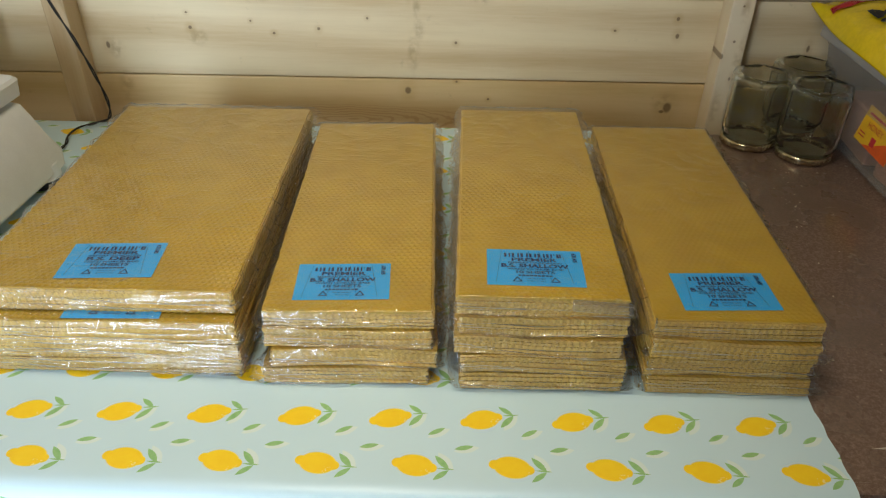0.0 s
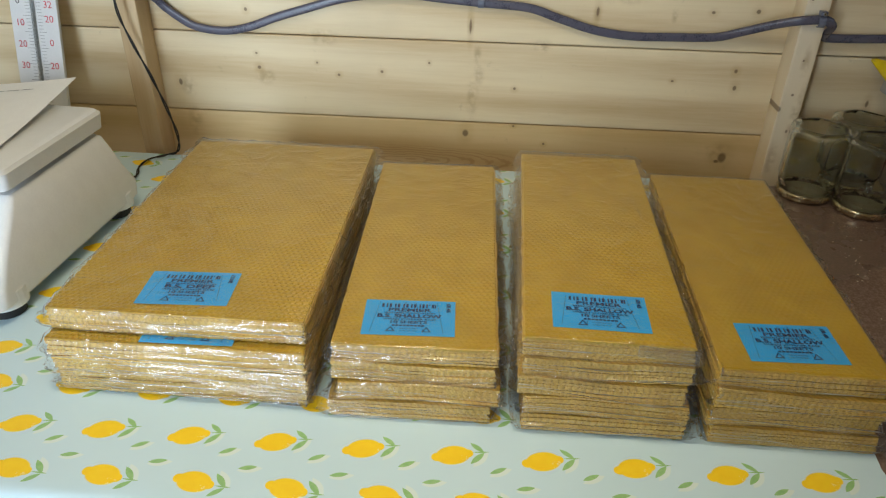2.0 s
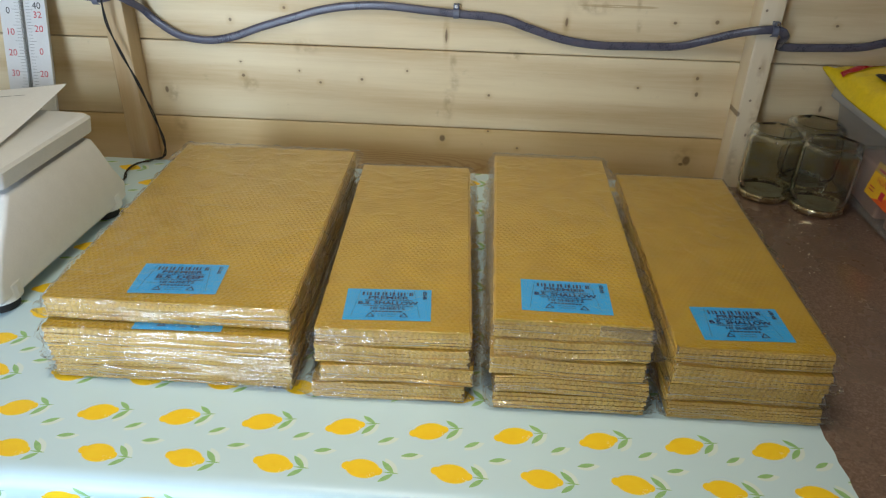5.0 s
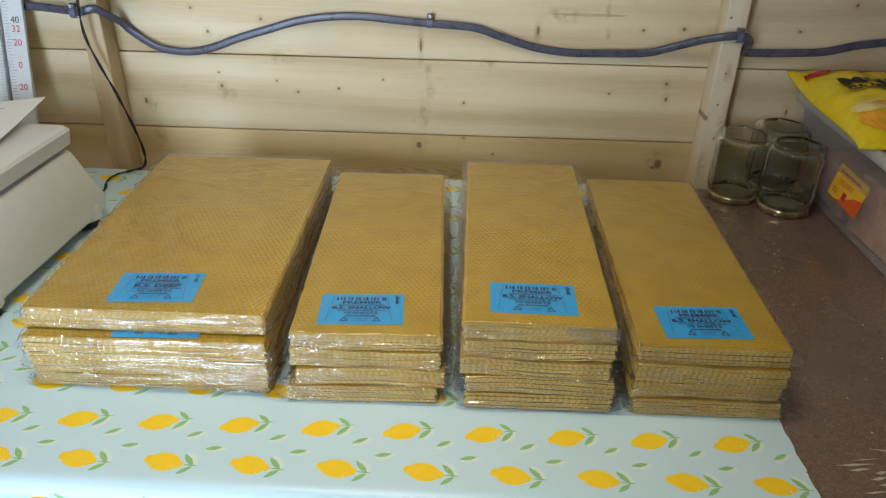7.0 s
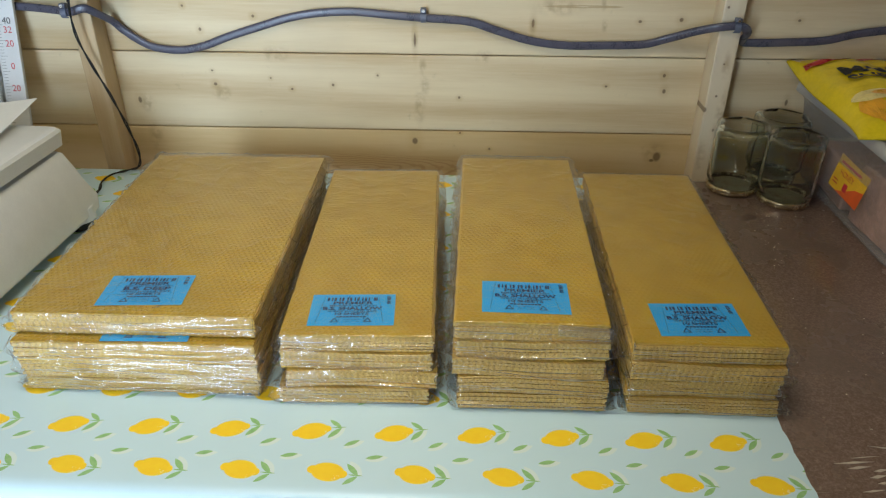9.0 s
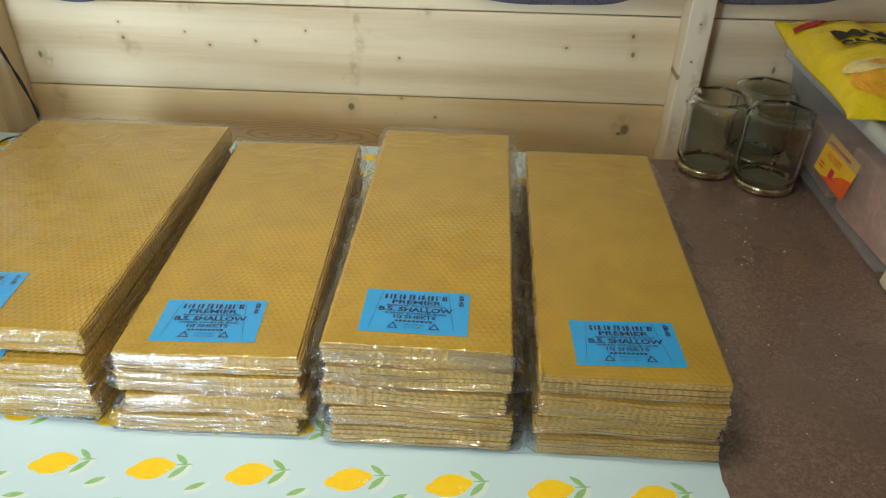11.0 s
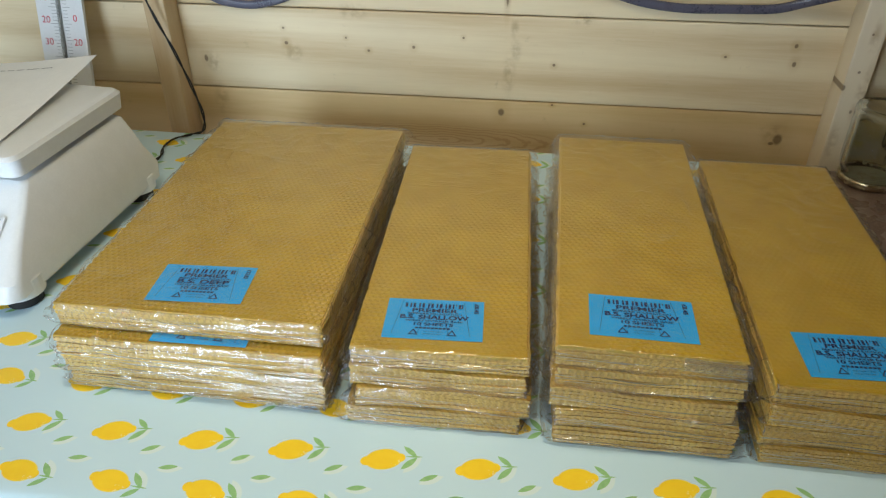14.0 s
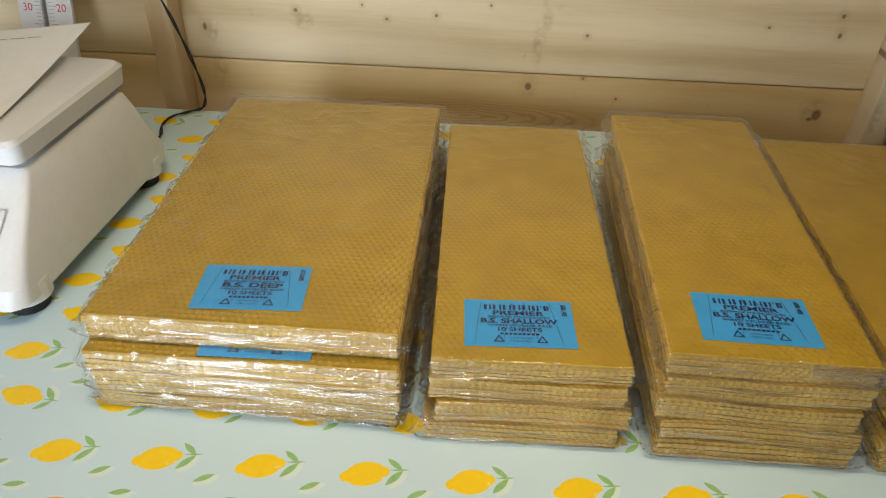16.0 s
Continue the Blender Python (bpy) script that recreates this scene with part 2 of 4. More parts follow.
def cloth_material():
    """Pale mint oilcloth printed with rows of lemons, stems and leaves, by its own printed coordinates."""
    n = Net("lemon_oilcloth")
    uv = n.node("ShaderNodeUVMap")
    sep = n.node("ShaderNodeSeparateXYZ")
    n.put(sep.inputs[0], uv.outputs[0])
    c = n.coords()
    wob = n.math("MULTIPLY", n.math("SUBTRACT", n.noise(c, 160, 3), 0.5), 0.0022)

    def cell(x0, y0):
        u = n.math("WRAP", n.math("SUBTRACT", sep.outputs[0], x0), PITCH / 2, -PITCH / 2)
        v = n.math("WRAP", n.math("SUBTRACT", sep.outputs[1], y0), ROW / 2, -ROW / 2)
        return u, v

    def shape(x0, y0, a, b, turn, leaf=False, edge=0.06):
        u, v = cell(x0, y0)
        ca, sa = math.cos(radians(turn)), math.sin(radians(turn))
        p = n.math("MULTIPLY", n.math("ADD", n.math("MULTIPLY", u, ca), n.math("MULTIPLY", v, sa)), 1 / a)
        q = n.math("MULTIPLY", n.math("ADD", n.math("MULTIPLY", v, ca), n.math("MULTIPLY", u, -sa)), 1 / b)
        pp = n.math("MULTIPLY", p, p)
        d = n.math("ADD", n.math("ABSOLUTE", q), pp) if leaf else n.math("SQRT", n.math("ADD", pp, n.math("MULTIPLY", q, q)))
        d = n.math("ADD", d, n.math("MULTIPLY", wob, 0.10 / b))
        return n.ramp(d, 1 - edge, 1 + edge, 1, 0), p, q

    def union(*ms):
        out = ms[0]
        for m in ms[1:]:
            out = n.math("MAXIMUM", out, m)
        return out

    rows = [(-0.1166, 0.4205, 14, 1), (-0.0960, 0.3765, -10, -1)]
    lemon = leaves = pale = gloss = None
    for x0, y0, turn, side in rows:
        ca, sa = math.cos(radians(turn)), math.sin(radians(turn))
        body, p, q = shape(x0, y0, 0.0135, 0.0094, turn)
        tip, _, _ = shape(x0 - 0.0122 * ca, y0 - 0.0122 * sa, 0.0048, 0.0042, turn)
        nub, _, _ = shape(x0 + 0.0118 * ca, y0 + 0.0118 * sa, 0.0042, 0.0040, turn)
        yellow = union(body, tip, nub)
        sx, sy = x0 + 0.0185 * ca, y0 + 0.0185 * sa
        stem, _, _ = shape(sx + 0.004, sy + 0.0005, 0.0065, 0.0007, turn * 0.4, True)
        l1, _, _ = shape(sx + 0.0005, sy + 0.0048 * side, 0.0070, 0.0021, -38 * side, True)
        l2, _, _ = shape(sx + 0.0012, sy - 0.0060 * side, 0.0080, 0.0024, 50 * side, True)
        l3, _, _ = shape(x0 - 0.0345, y0 - 0.0125 if side > 0 else y0 + 0.0165, 0.0072, 0.0021, 28 if side > 0 else 12, True)
        w, _, _ = shape(sx + 0.0038, sy - 0.0072 * side, 0.0095, 0.0034, 54 * side, True, 0.2)
        w2, _, _ = shape(x0 - 0.0325, y0 - 0.0142 if side > 0 else y0 + 0.015, 0.0095, 0.0032, 28 if side > 0 else 12, True, 0.2)
        g = n.math("MULTIPLY", body, n.ramp(n.noise(c, 520, 1), 0.60, 0.64))
        g = n.math("MULTIPLY", g, n.math("MULTIPLY", n.ramp(p, 0.35, 0.5), n.ramp(q, -0.1, -0.25)))
        lemon = yellow if lemon is None else union(lemon, yellow)
        leaves = union(stem, l1, l2, l3) if leaves is None else union(leaves, stem, l1, l2, l3)
        pale = union(w, w2) if pale is None else union(pale, w, w2)
        gloss = g if gloss is None else union(gloss, g)
    base = n.mix(n.noise(c, 8, 3), (0.55, 0.725, 0.81), (0.62, 0.785, 0.89))
    vein = n.noise(c, 300, 2)
    col = n.mix(n.math("MULTIPLY", pale, 0.55), base, (0.78, 0.84, 0.76))
    col = n.mix(leaves, col, n.mix(vein, (0.19, 0.43, 0.15), (0.40, 0.61, 0.28)))
    col = n.mix(lemon, col, n.mix(n.noise(c, 90, 3), (0.93, 0.58, 0.006), (0.98, 0.70, 0.015)))
    col = n.mix(n.math("MULTIPLY", gloss, 0.7), col, (0.95, 0.82, 0.45))
    n.bump(n.math("ADD", n.noise(c, 12, 3), n.math("MULTIPLY", n.noise(c, 900, 2), 0.05)), 0.2, 0.004)
    return n.set(Base_Color=col, Roughness=0.36, Specular_IOR_Level=0.4)


CLOTH = cloth_material()


def wax_material(name, light, deep, dash_shade=0.0):
    n = Net(name)
    c = n.coords()
    info = n.node("ShaderNodeObjectInfo")
    f = n.noise(c, 26, 4)
    col = n.mix(n.ramp(f, 0.3, 0.7), deep, light)
    col = n.mix(n.math("MULTIPLY", info.outputs["Random"], 0.25), col, tuple(v * 0.78 for v in deep))
    # dark dashes paint the shade in the cell hollows along the rim
    if dash_shade:
        sep = n.node("ShaderNodeSeparateXYZ")
        n.put(sep.inputs[0], c)
        along = n.math("ADD", n.math("MULTIPLY", n.math("ADD", sep.outputs[0], sep.outputs[1]), 6.2832 / 0.0054), n.math("MULTIPLY", info.outputs["Random"], 40.0))
        along = n.math("ADD", along, n.math("MULTIPLY", n.noise(c, 40, 2), 5.0))
        col = n.mix(n.math("MULTIPLY", n.ramp(n.math("SINE", along), 0.35, 0.95), dash_shade), col, (0.17, 0.09, 0.015))
    n.bump(n.noise(c, 1400, 2), 0.15, 0.0003)
    return n.set(Base_Color=col, Roughness=0.38, Coat_Weight=0.0 if dash_shade else 0.22, Coat_Roughness=0.16, Subsurface_Weight=0.12, Subsurface_Radius=(0.004, 0.002, 0.0006), Subsurface_Scale=1.0)


WAX = wax_material("beeswax", (0.50, 0.318, 0.014), (0.42, 0.260, 0.008))
WAX_EDGE = wax_material("beeswax_cut_edge", (0.68, 0.455, 0.10), (0.53, 0.33, 0.05), 0.34)


def film_material(name, amount=1.0, rough=0.10, haze=0.0, crinkle=0.6, fine=0.5, sway=0.0):
    """Clear crinkled film: see-through, with a gloss that grows at grazing angles."""
    n = Net(name)
    c = n.coords("Object", (14, 60, 110))
    def crease(v, power):
        return n.math("POWER", n.math("SUBTRACT", 1.0, n.math("ABSOLUTE", n.math("SUBTRACT", n.math("MULTIPLY", v, 2.0), 1.0))), power)

    long_folds = crease(n.noise(c, 0.8, 2, 0.5, 0.5), 12.0)
    short_folds = crease(n.noise(n.coords(), 30, 2, 0.5, 1.0), 18.0)
    h = n.math("ADD", n.math("ADD", long_folds, n.math("MULTIPLY", short_folds, fine)), n.math("MULTIPLY", n.noise(n.coords(), 130, 3, 0.6), 0.3 * fine))
    if sway:
        h = n.math("ADD", h, n.math("MULTIPLY", n.noise(n.coords("Object", (8, 60, 105)), 1.0, 2, 0.5, 1.2), sway * 2.0))
    b = n.node("ShaderNodeBump")
    b.inputs["Strength"].default_value, b.inputs["Distance"].default_value = crinkle, 0.0020
    n.put(b.inputs["Height"], h)
    gl = n.node("ShaderNodeBsdfGlossy")
    gl.inputs["Roughness"].default_value = rough
    n.put(gl.inputs["Normal"], b.outputs[0])
    tr = n.node("ShaderNodeBsdfTransparent")
    tr.inputs[0].default_value = (0.97, 0.97, 0.97, 1)
    lw = n.node("ShaderNodeLayerWeight")
    lw.inputs[0].default_value = 0.5
    n.put(lw.inputs["Normal"], b.outputs[0])
    gain = n.math("ADD", n.math("MULTIPLY", n.math("POWER", lw.outputs["Facing"], 5.0), 0.96), 0.04)
    mx = n.node("ShaderNodeMixShader")
    n.put(mx.inputs[0], n.math("MULTIPLY", gain, amount, clamp=True))
    n.put(mx.inputs[1], tr.outputs[0])
    sheen = gl
    if sway:
        broad = n.node("ShaderNodeBsdfGlossy")
        broad.inputs["Roughness"].default_value = 0.30
        n.put(broad.inputs["Normal"], b.outputs[0])
        sheen = n.node("ShaderNodeMixShader")
        sheen.inputs[0].default_value = 0.62
        n.put(sheen.inputs[1], gl.outputs[0])
        n.put(sheen.inputs[2], broad.outputs[0])
    n.put(mx.inputs[2], sheen.outputs[0])
    last = mx
    if haze:
        df = n.node("ShaderNodeBsdfDiffuse")
        df.inputs[0].default_value = (0.8, 0.8, 0.8, 1)
        last = n.node("ShaderNodeMixShader")
        last.inputs[0].default_value = haze
        n.put(last.inputs[1], mx.outputs[0])
        n.put(last.inputs[2], df.outputs[0])
    n.put(n.out.inputs[0], last.outputs[0])
    return n.mat


FILM = film_material("clear_film", 1.4, 0.11, 0.001, 0.20, 0.8)
FILM_FRONT = film_material("creased_film", 2.5, 0.05, 0.03, 0.55, 0.22, 0.8)
FILM_END = film_material("bunched_film", 1.1, 0.06, 0.010, 0.6, 1.0)
TUB = film_material("cloudy_tub_plastic", 1.0, 0.14, 0.20, 0.15, 0.2)

TUB_LID = film_material("cloudy_lid_plastic", 1.0, 0.18, 0.5, 0.1, 0.2)
LABEL = plain("blue_paper", (0.028, 0.37, 0.86), 0.35, vary=0.05)
INK = plain("dark_blue_ink", (0.005, 0.012, 0.115), 0.5)
WHITE_PLASTIC = plain("white_plastic", (0.70, 0.70, 0.69), 0.38, vary=0.03, bump=0.04)
CREAM = plain("cream_plastic", (0.80, 0.72, 0.52), 0.35, vary=0.05)
DARK = plain("dark_plastic", (0.016, 0.016, 0.017), 0.5)
RUBBER = plain("black_rubber", (0.012, 0.012, 0.012), 0.7)
GREY_PANEL = plain("grey_keypad", (0.16, 0.145, 0.13), 0.4)
SILVER = plain("silver_key", (0.62, 0.60, 0.55), 0.4)
YELLOW_LINE = plain("yellow_green_print", (0.62, 0.62, 0.05), 0.5)
PAPER = plain("white_paper", (0.80, 0.79, 0.75), 0.7, vary=0.03)
PRINT = plain("grey_print", (0.30, 0.29, 0.28), 0.7)
BLACK_INK = plain("black_ink", (0.02, 0.02, 0.02), 0.6)
RED_INK = plain("red_ink", (0.55, 0.03, 0.05), 0.6)
CABLE = plain("grey_cable", (0.085, 0.082, 0.115), 0.30, vary=0.15, bump=0.05)
CLIP = plain("grey_clip", (0.13, 0.14, 0.19), 0.4)
STEEL = plain("steel", (0.6, 0.58, 0.55), 0.3, 1.0)
BRASS_LID = plain("pale_gold_lid", (0.60, 0.54, 0.38), 0.25, 1.0)
LINER = plain("pale_lid_liner", (0.34, 0.32, 0.22), 0.3)
BAG_YELLOW = plain("yellow_film", (0.84, 0.64, 0.008), 0.2, vary=0.08, scale=30, bump=0.5)
BAG_RED = plain("red_film", (0.50, 0.02, 0.02), 0.28, bump=0.2)
BAG_PALE = plain("pale_yellow_print", (0.88, 0.72, 0.28), 0.3)
BAG_ORANGE = plain("orange_print", (0.85, 0.42, 0.02), 0.3)
PINKISH = plain("pinkish_wax_blocks", (0.72, 0.42, 0.32), 0.6, vary=0.25, scale=25)
TAG_YELLOW = plain("yellow_tag", (0.85, 0.52, 0.02), 0.4, vary=0.12)
TAG_RED = plain("orange_red_tag", (0.75, 0.12, 0.02), 0.4)
# unseen floor, coloured dark to throw back less light
FLOOR = wood("floor_board_dimmed", (0.20, 0.15, 0.10), (0.12, 0.08, 0.05), 1)


def glass_material():
    n = Net("jar_glass")
    n.bump(n.noise(n.coords(), 40, 2), 0.05, 0.002)
    return n.set(Base_Color=(0.93, 0.965, 0.94), Roughness=0.02, Transmission_Weight=1.0, IOR=1.45)


GLASS = glass_material()


# ---- mesh helpers ----
def part(name, bm, material, parent=None, label="", smooth=False):
    me = bpy.data.meshes.new(name)
    bm.normal_update()
    bm.to_mesh(me)
    bm.free()
    return link(name, me, material, parent, label, smooth)


def link(name, me, material, parent=None, label="", smooth=False):
    if material and not me.materials:
        me.materials.append(material)
    if smooth:
        me.polygons.foreach_set("use_smooth", [True] * len(me.polygons))
    ob = new(name, me)
    ob.parent = parent
    if label:
        tagged(ob, label)
    return ob


def thing(name, label, category, at=(0, 0, 0), turn=0, group="", kind=""):
    e = new(name)
    e.empty_display_size = 0.02
    e.matrix_basis = pose(*at, 0, 0, turn)
    return tagged(e, label, category, group, kind)


def box(x0, x1, y0, y1, z0, z1, bevel=0.0, seg=2, bm=None):
    own = bm is None
    b = bmesh.new()
    bmesh.ops.create_cube(b, size=1)
    for v in b.verts:
        v.co = Vector(((x0 + x1) / 2 + v.co.x * (x1 - x0), (y0 + y1) / 2 + v.co.y * (y1 - y0), (z0 + z1) / 2 + v.co.z * (z1 - z0)))
    if bevel:
        bmesh.ops.bevel(b, geom=b.edges[:], offset=bevel, segments=seg, affect="EDGES", profile=0.6)
    if own:
        return b
    me = bpy.data.meshes.new("tmp")
    b.to_mesh(me)
    b.free()
    bm.from_mesh(me)
    bpy.data.meshes.remove(me)
    return bm


def loft(rings, close=True, cap=True):
    """A skin over rings of equal length."""
    bm = bmesh.new()
    vs = [[bm.verts.new(p) for p in r] for r in rings]
    n = len(rings[0])
    for a, b in zip(vs, vs[1:]):
        for i in range(n if close else n - 1):
            j = (i + 1) % n
            bm.faces.new((a[i], a[j], b[j], b[i]))
    if cap and close:
        bm.faces.new(vs[0][::-1])
        bm.faces.new(vs[-1])
    bmesh.ops.recalc_face_normals(bm, faces=bm.faces[:])
    return bm


def circle(cx, cy, z, r, n=32, squash=1.0):
    return [(cx + r * math.cos(2 * math.pi * i / n), cy + r * squash * math.sin(2 * math.pi * i / n), z) for i in range(n)]


def spline(points, per=8):
    ps = [Vector(p) for p in points]
    ps = [2 * ps[0] - ps[1]] + ps + [2 * ps[-1] - ps[-2]]
    out = []
    for i in range(1, len(ps) - 2):
        a, b, c, d = ps[i - 1:i + 3]
        for k in range(per):
            t = k / per
            out.append(0.5 * (2 * b + (c - a) * t + (2 * a - 5 * b + 4 * c - d) * t * t + (3 * b - a - 3 * c + d) * t ** 3))
    return out + [ps[-2]]


def tube(points, r, sides=10, per=8):
    path = spline(points, per)
    rings, up = [], Vector((0.1, 0.9, 0.4))
    for i, p in enumerate(path):
        d = (path[min(i + 1, len(path) - 1)] - path[max(i - 1, 0)]).normalized()
        side = d.cross(up).normalized()
        top = side.cross(d)
        rings.append([p + r * (math.cos(a) * side + math.sin(a) * top) for a in (2 * math.pi * k / sides for k in range(sides))])
    return loft(rings)


def flat(points, z=0.0):
    bm = bmesh.new()
    bm.faces.new([bm.verts.new((x, y, z)) for x, y in points])
    return bm


def bars(rects, z):
    bm = bmesh.new()
    for x0, x1, y0, y1 in rects:
        bm.faces.new([bm.verts.new((x, y, z)) for x, y in ((x0, y0), (x1, y0), (x1, y1), (x0, y1))])
    return bm


def lettering(name, text, size, m, material, parent, width=None, bold=0.0):
    """Flat words as a mesh, centred, turned and placed by m; width: its length is drawn to that."""
    cu = bpy.data.curves.new("words", "FONT")
    cu.body, cu.size, cu.align_x, cu.align_y, cu.offset, cu.resolution_u = text, size, "CENTER", "CENTER", bold, 3
    tmp = bpy.data.objects.new("words", cu)
    scene.collection.objects.link(tmp)
    bpy.context.view_layer.update()
    me = bpy.data.meshes.new_from_object(tmp.evaluated_get(bpy.context.evaluated_depsgraph_get()))
    bpy.data.objects.remove(tmp)
    bpy.data.curves.remove(cu)
    if width and len(me.vertices):
        xs = [v.co.x for v in me.vertices]
        k, mid = width / (max(xs) - min(xs)), (max(xs) + min(xs)) / 2
        for v in me.vertices:
            v.co.x = (v.co.x - mid) * k
    me.transform(m)
    me.materials.clear()
    return link(name, me, material, parent)


# ---- the shed: walls, floor, ceiling ----
BENCH, WALL = 0.90, 1.0
X0, X1, Y0, CEIL_Z = -1.6, 1.6, -1.5, 2.15
# corner of an added partition that shades the bench's right side
SHADE_X, SHADE_Y = -0.29, -0.50


def shell(name, bm, material, category="wall", label="unseen, added pine boarded wall, darkened to cut bounce light"):
    return tagged(part(name, bm, material), label, category, kind="structure")


wall_north = tagged(new("wall_north"), "pale pine tongue and groove shed wall with knots", "wall", kind="structure")
zs = [0.0] + [0.948 - 0.114 * k for k in range(8, 0, -1) if 0.948 - 0.114 * k > 0.02] + [0.948 + 0.114 * k for k in range(11)]
for za, zb in zip(zs, zs[1:]):
    zb = min(zb, CEIL_Z)
    if zb - za > 0.01:
        part("plank", box(X0, X1, WALL, WALL + 0.018, za + 0.0007, zb - 0.0007, 0.0022, 2), PINE_LOW if za < 0.9 else PINE, wall_north)
part("backing", box(X0, X1, WALL + 0.0185, WALL + 0.03, 0, CEIL_Z), plain("dark_gap", (0.05, 0.035, 0.02), 0.8), wall_north)
shell("wall_west", box(X0 - 0.05, X0, Y0, WALL + 0.03, 0, CEIL_Z), PINE_DIMMED)


def wall_with_opening(name, along, at, lo, hi, o0, o1, z0, z1):
    bm = bmesh.new()
    for a0, a1, b0, b1 in ((lo, o0, 0, CEIL_Z), (o1, hi, 0, CEIL_Z), (o0, o1, z1, CEIL_Z)) + (((o0, o1, 0, z0),) if z0 > 0 else ()):
        if along == "x":
            box(a0, a1, at, at + 0.05, b0, b1, bm=bm)
        else:
            box(at, at + 0.05, a0, a1, b0, b1, bm=bm)
    return shell(name, bm, PINE_DIMMED)


wall_with_opening("wall_south", "x", Y0 - 0.05, X0, SHADE_X, -1.16, -0.36, 0.0, 2.03)
# unseen partition, added to keep the door light off the right
shell("wall_return", box(SHADE_X, SHADE_X + 0.05, Y0 - 0.05, SHADE_Y, 0, CEIL_Z), PINE_DIMMED)
shell("wall_behind", box(SHADE_X + 0.0503, X1, SHADE_Y - 0.05, SHADE_Y - 0.0003, 0, CEIL_Z), PINE_DIMMED)
wall_with_opening("wall_east", "y", X1, SHADE_Y - 0.05, WALL + 0.03, -0.34, 0.26, 1.18, 1.92)
shell("floor", box(X0, X1, Y0, WALL + 0.03, -0.04, 0), FLOOR, "floor", "unseen brown boarded floor, darkened to cut bounce light")
shell("ceiling", box(X0, X1, Y0, WALL + 0.03, CEIL_Z, CEIL_Z + 0.04), CEIL, "ceiling", "unseen pine boarded ceiling, darkened to cut bounce light")
shell("ground", box(-40, 40, -60, Y0 - 0.05, -0.2, -0.05), plain("grass_outside", (0.07, 0.11, 0.04), 0.9), "ground", "grass outside the open shed door")


def stud(x0, x1, material):
    e = tagged(part("wall_stud", box(x0, x1, 0.963, WALL - 0.0005, 0, CEIL_Z, 0.002, 2), material), "rough sawn pine stud fixed to the wall", "stud", "wall studs", "structure")
    return e


stud(-0.466, -0.437, STUD)
stud(0.412, 0.441, STUD_PALE)

# ---- bench and cloth ----
bench = thing("workbench", "brown scuffed board workbench along the wall", "workbench")
part("worktop", box(-1.4, 1.4, 0.3620, 0.944, BENCH - 0.0285, BENCH - 0.001, 0.003, 2), TABLE, bench)
for lx in (-1.33, 0.0, 1.33):
    for ly in (0.40, 0.89):
        part("leg", box(lx - 0.03, lx + 0.03, ly - 0.03, ly + 0.03, 0, BENCH - 0.0286), PINE_DIMMED, bench)


def tablecloth():
    """The printed sheet lies on the bench and drops over its front edge in soft waves."""
    xs = np.linspace(-0.98, 0.3525, 150)
    top = list(np.linspace(0.943, 0.362, 70))
    prof = [(y, BENCH, y) for y in top]
    s = top[-1]
    for k in range(1, 7):
        a = k / 6 * math.pi / 2
        prof.append((0.362 - 0.016 * math.sin(a), BENCH - 0.013 * (1 - math.cos(a)), 0.362 - 0.023 * k / 6))
    for k in range(1, 16):
        prof.append((0.346, BENCH - 0.013 - 0.012 * k, 0.339 - 0.012 * k))
    verts, faces, uvs = [], [], []
    for j, (y, z, v) in enumerate(prof):
        for i, x in enumerate(xs):
            drop = max(0.0, BENCH - 0.010 - z)
            w = 0.0006 * noise.noise((x * 9, v * 11, 3.0)) + 0.0006
            fringe = 0.0008 * math.sin(i * 2.6 + j * 1.9) if i == len(xs) - 1 else 0
            verts.append((x + fringe, y + drop * (0.28 + 0.025 * math.sin(x * 21) + 0.015 * math.sin(x * 47 + 1)), z + (w if not drop else 0)))
            uvs.append((x, v))
    n = len(xs)
    for j in range(len(prof) - 1):
        for i in range(n - 1):
            a = j * n + i
            faces.append((a, a + n, a + n + 1, a + 1))
    me = bpy.data.meshes.new("tablecloth")
    me.from_pydata(verts, [], faces)
    layer = me.uv_layers.new(name="print")
    for l in me.loops:
        layer.data[l.index].uv = uvs[l.vertex_index]
    ob = link("tablecloth", me, CLOTH, smooth=True)
    return tagged(ob, "pale mint oilcloth printed with yellow lemons and green leaves", "tablecloth")


tablecloth()


# ---- packets of beeswax foundation ----
def bow(x, y, w, l, k):
    """How a packet sags or lifts over its length and width; k tells the packets of a stack apart."""
    if k == 0:
        return 0.0
    u, v = 2 * x / w, 2 * y / l
    return 0.0010 * math.sin(2.1 * u + 1.9 * k) * (0.6 - 0.4 * v) + 0.0007 * math.cos(1.3 * u * k + k) - 0.0008 * u * u * (k % 2)


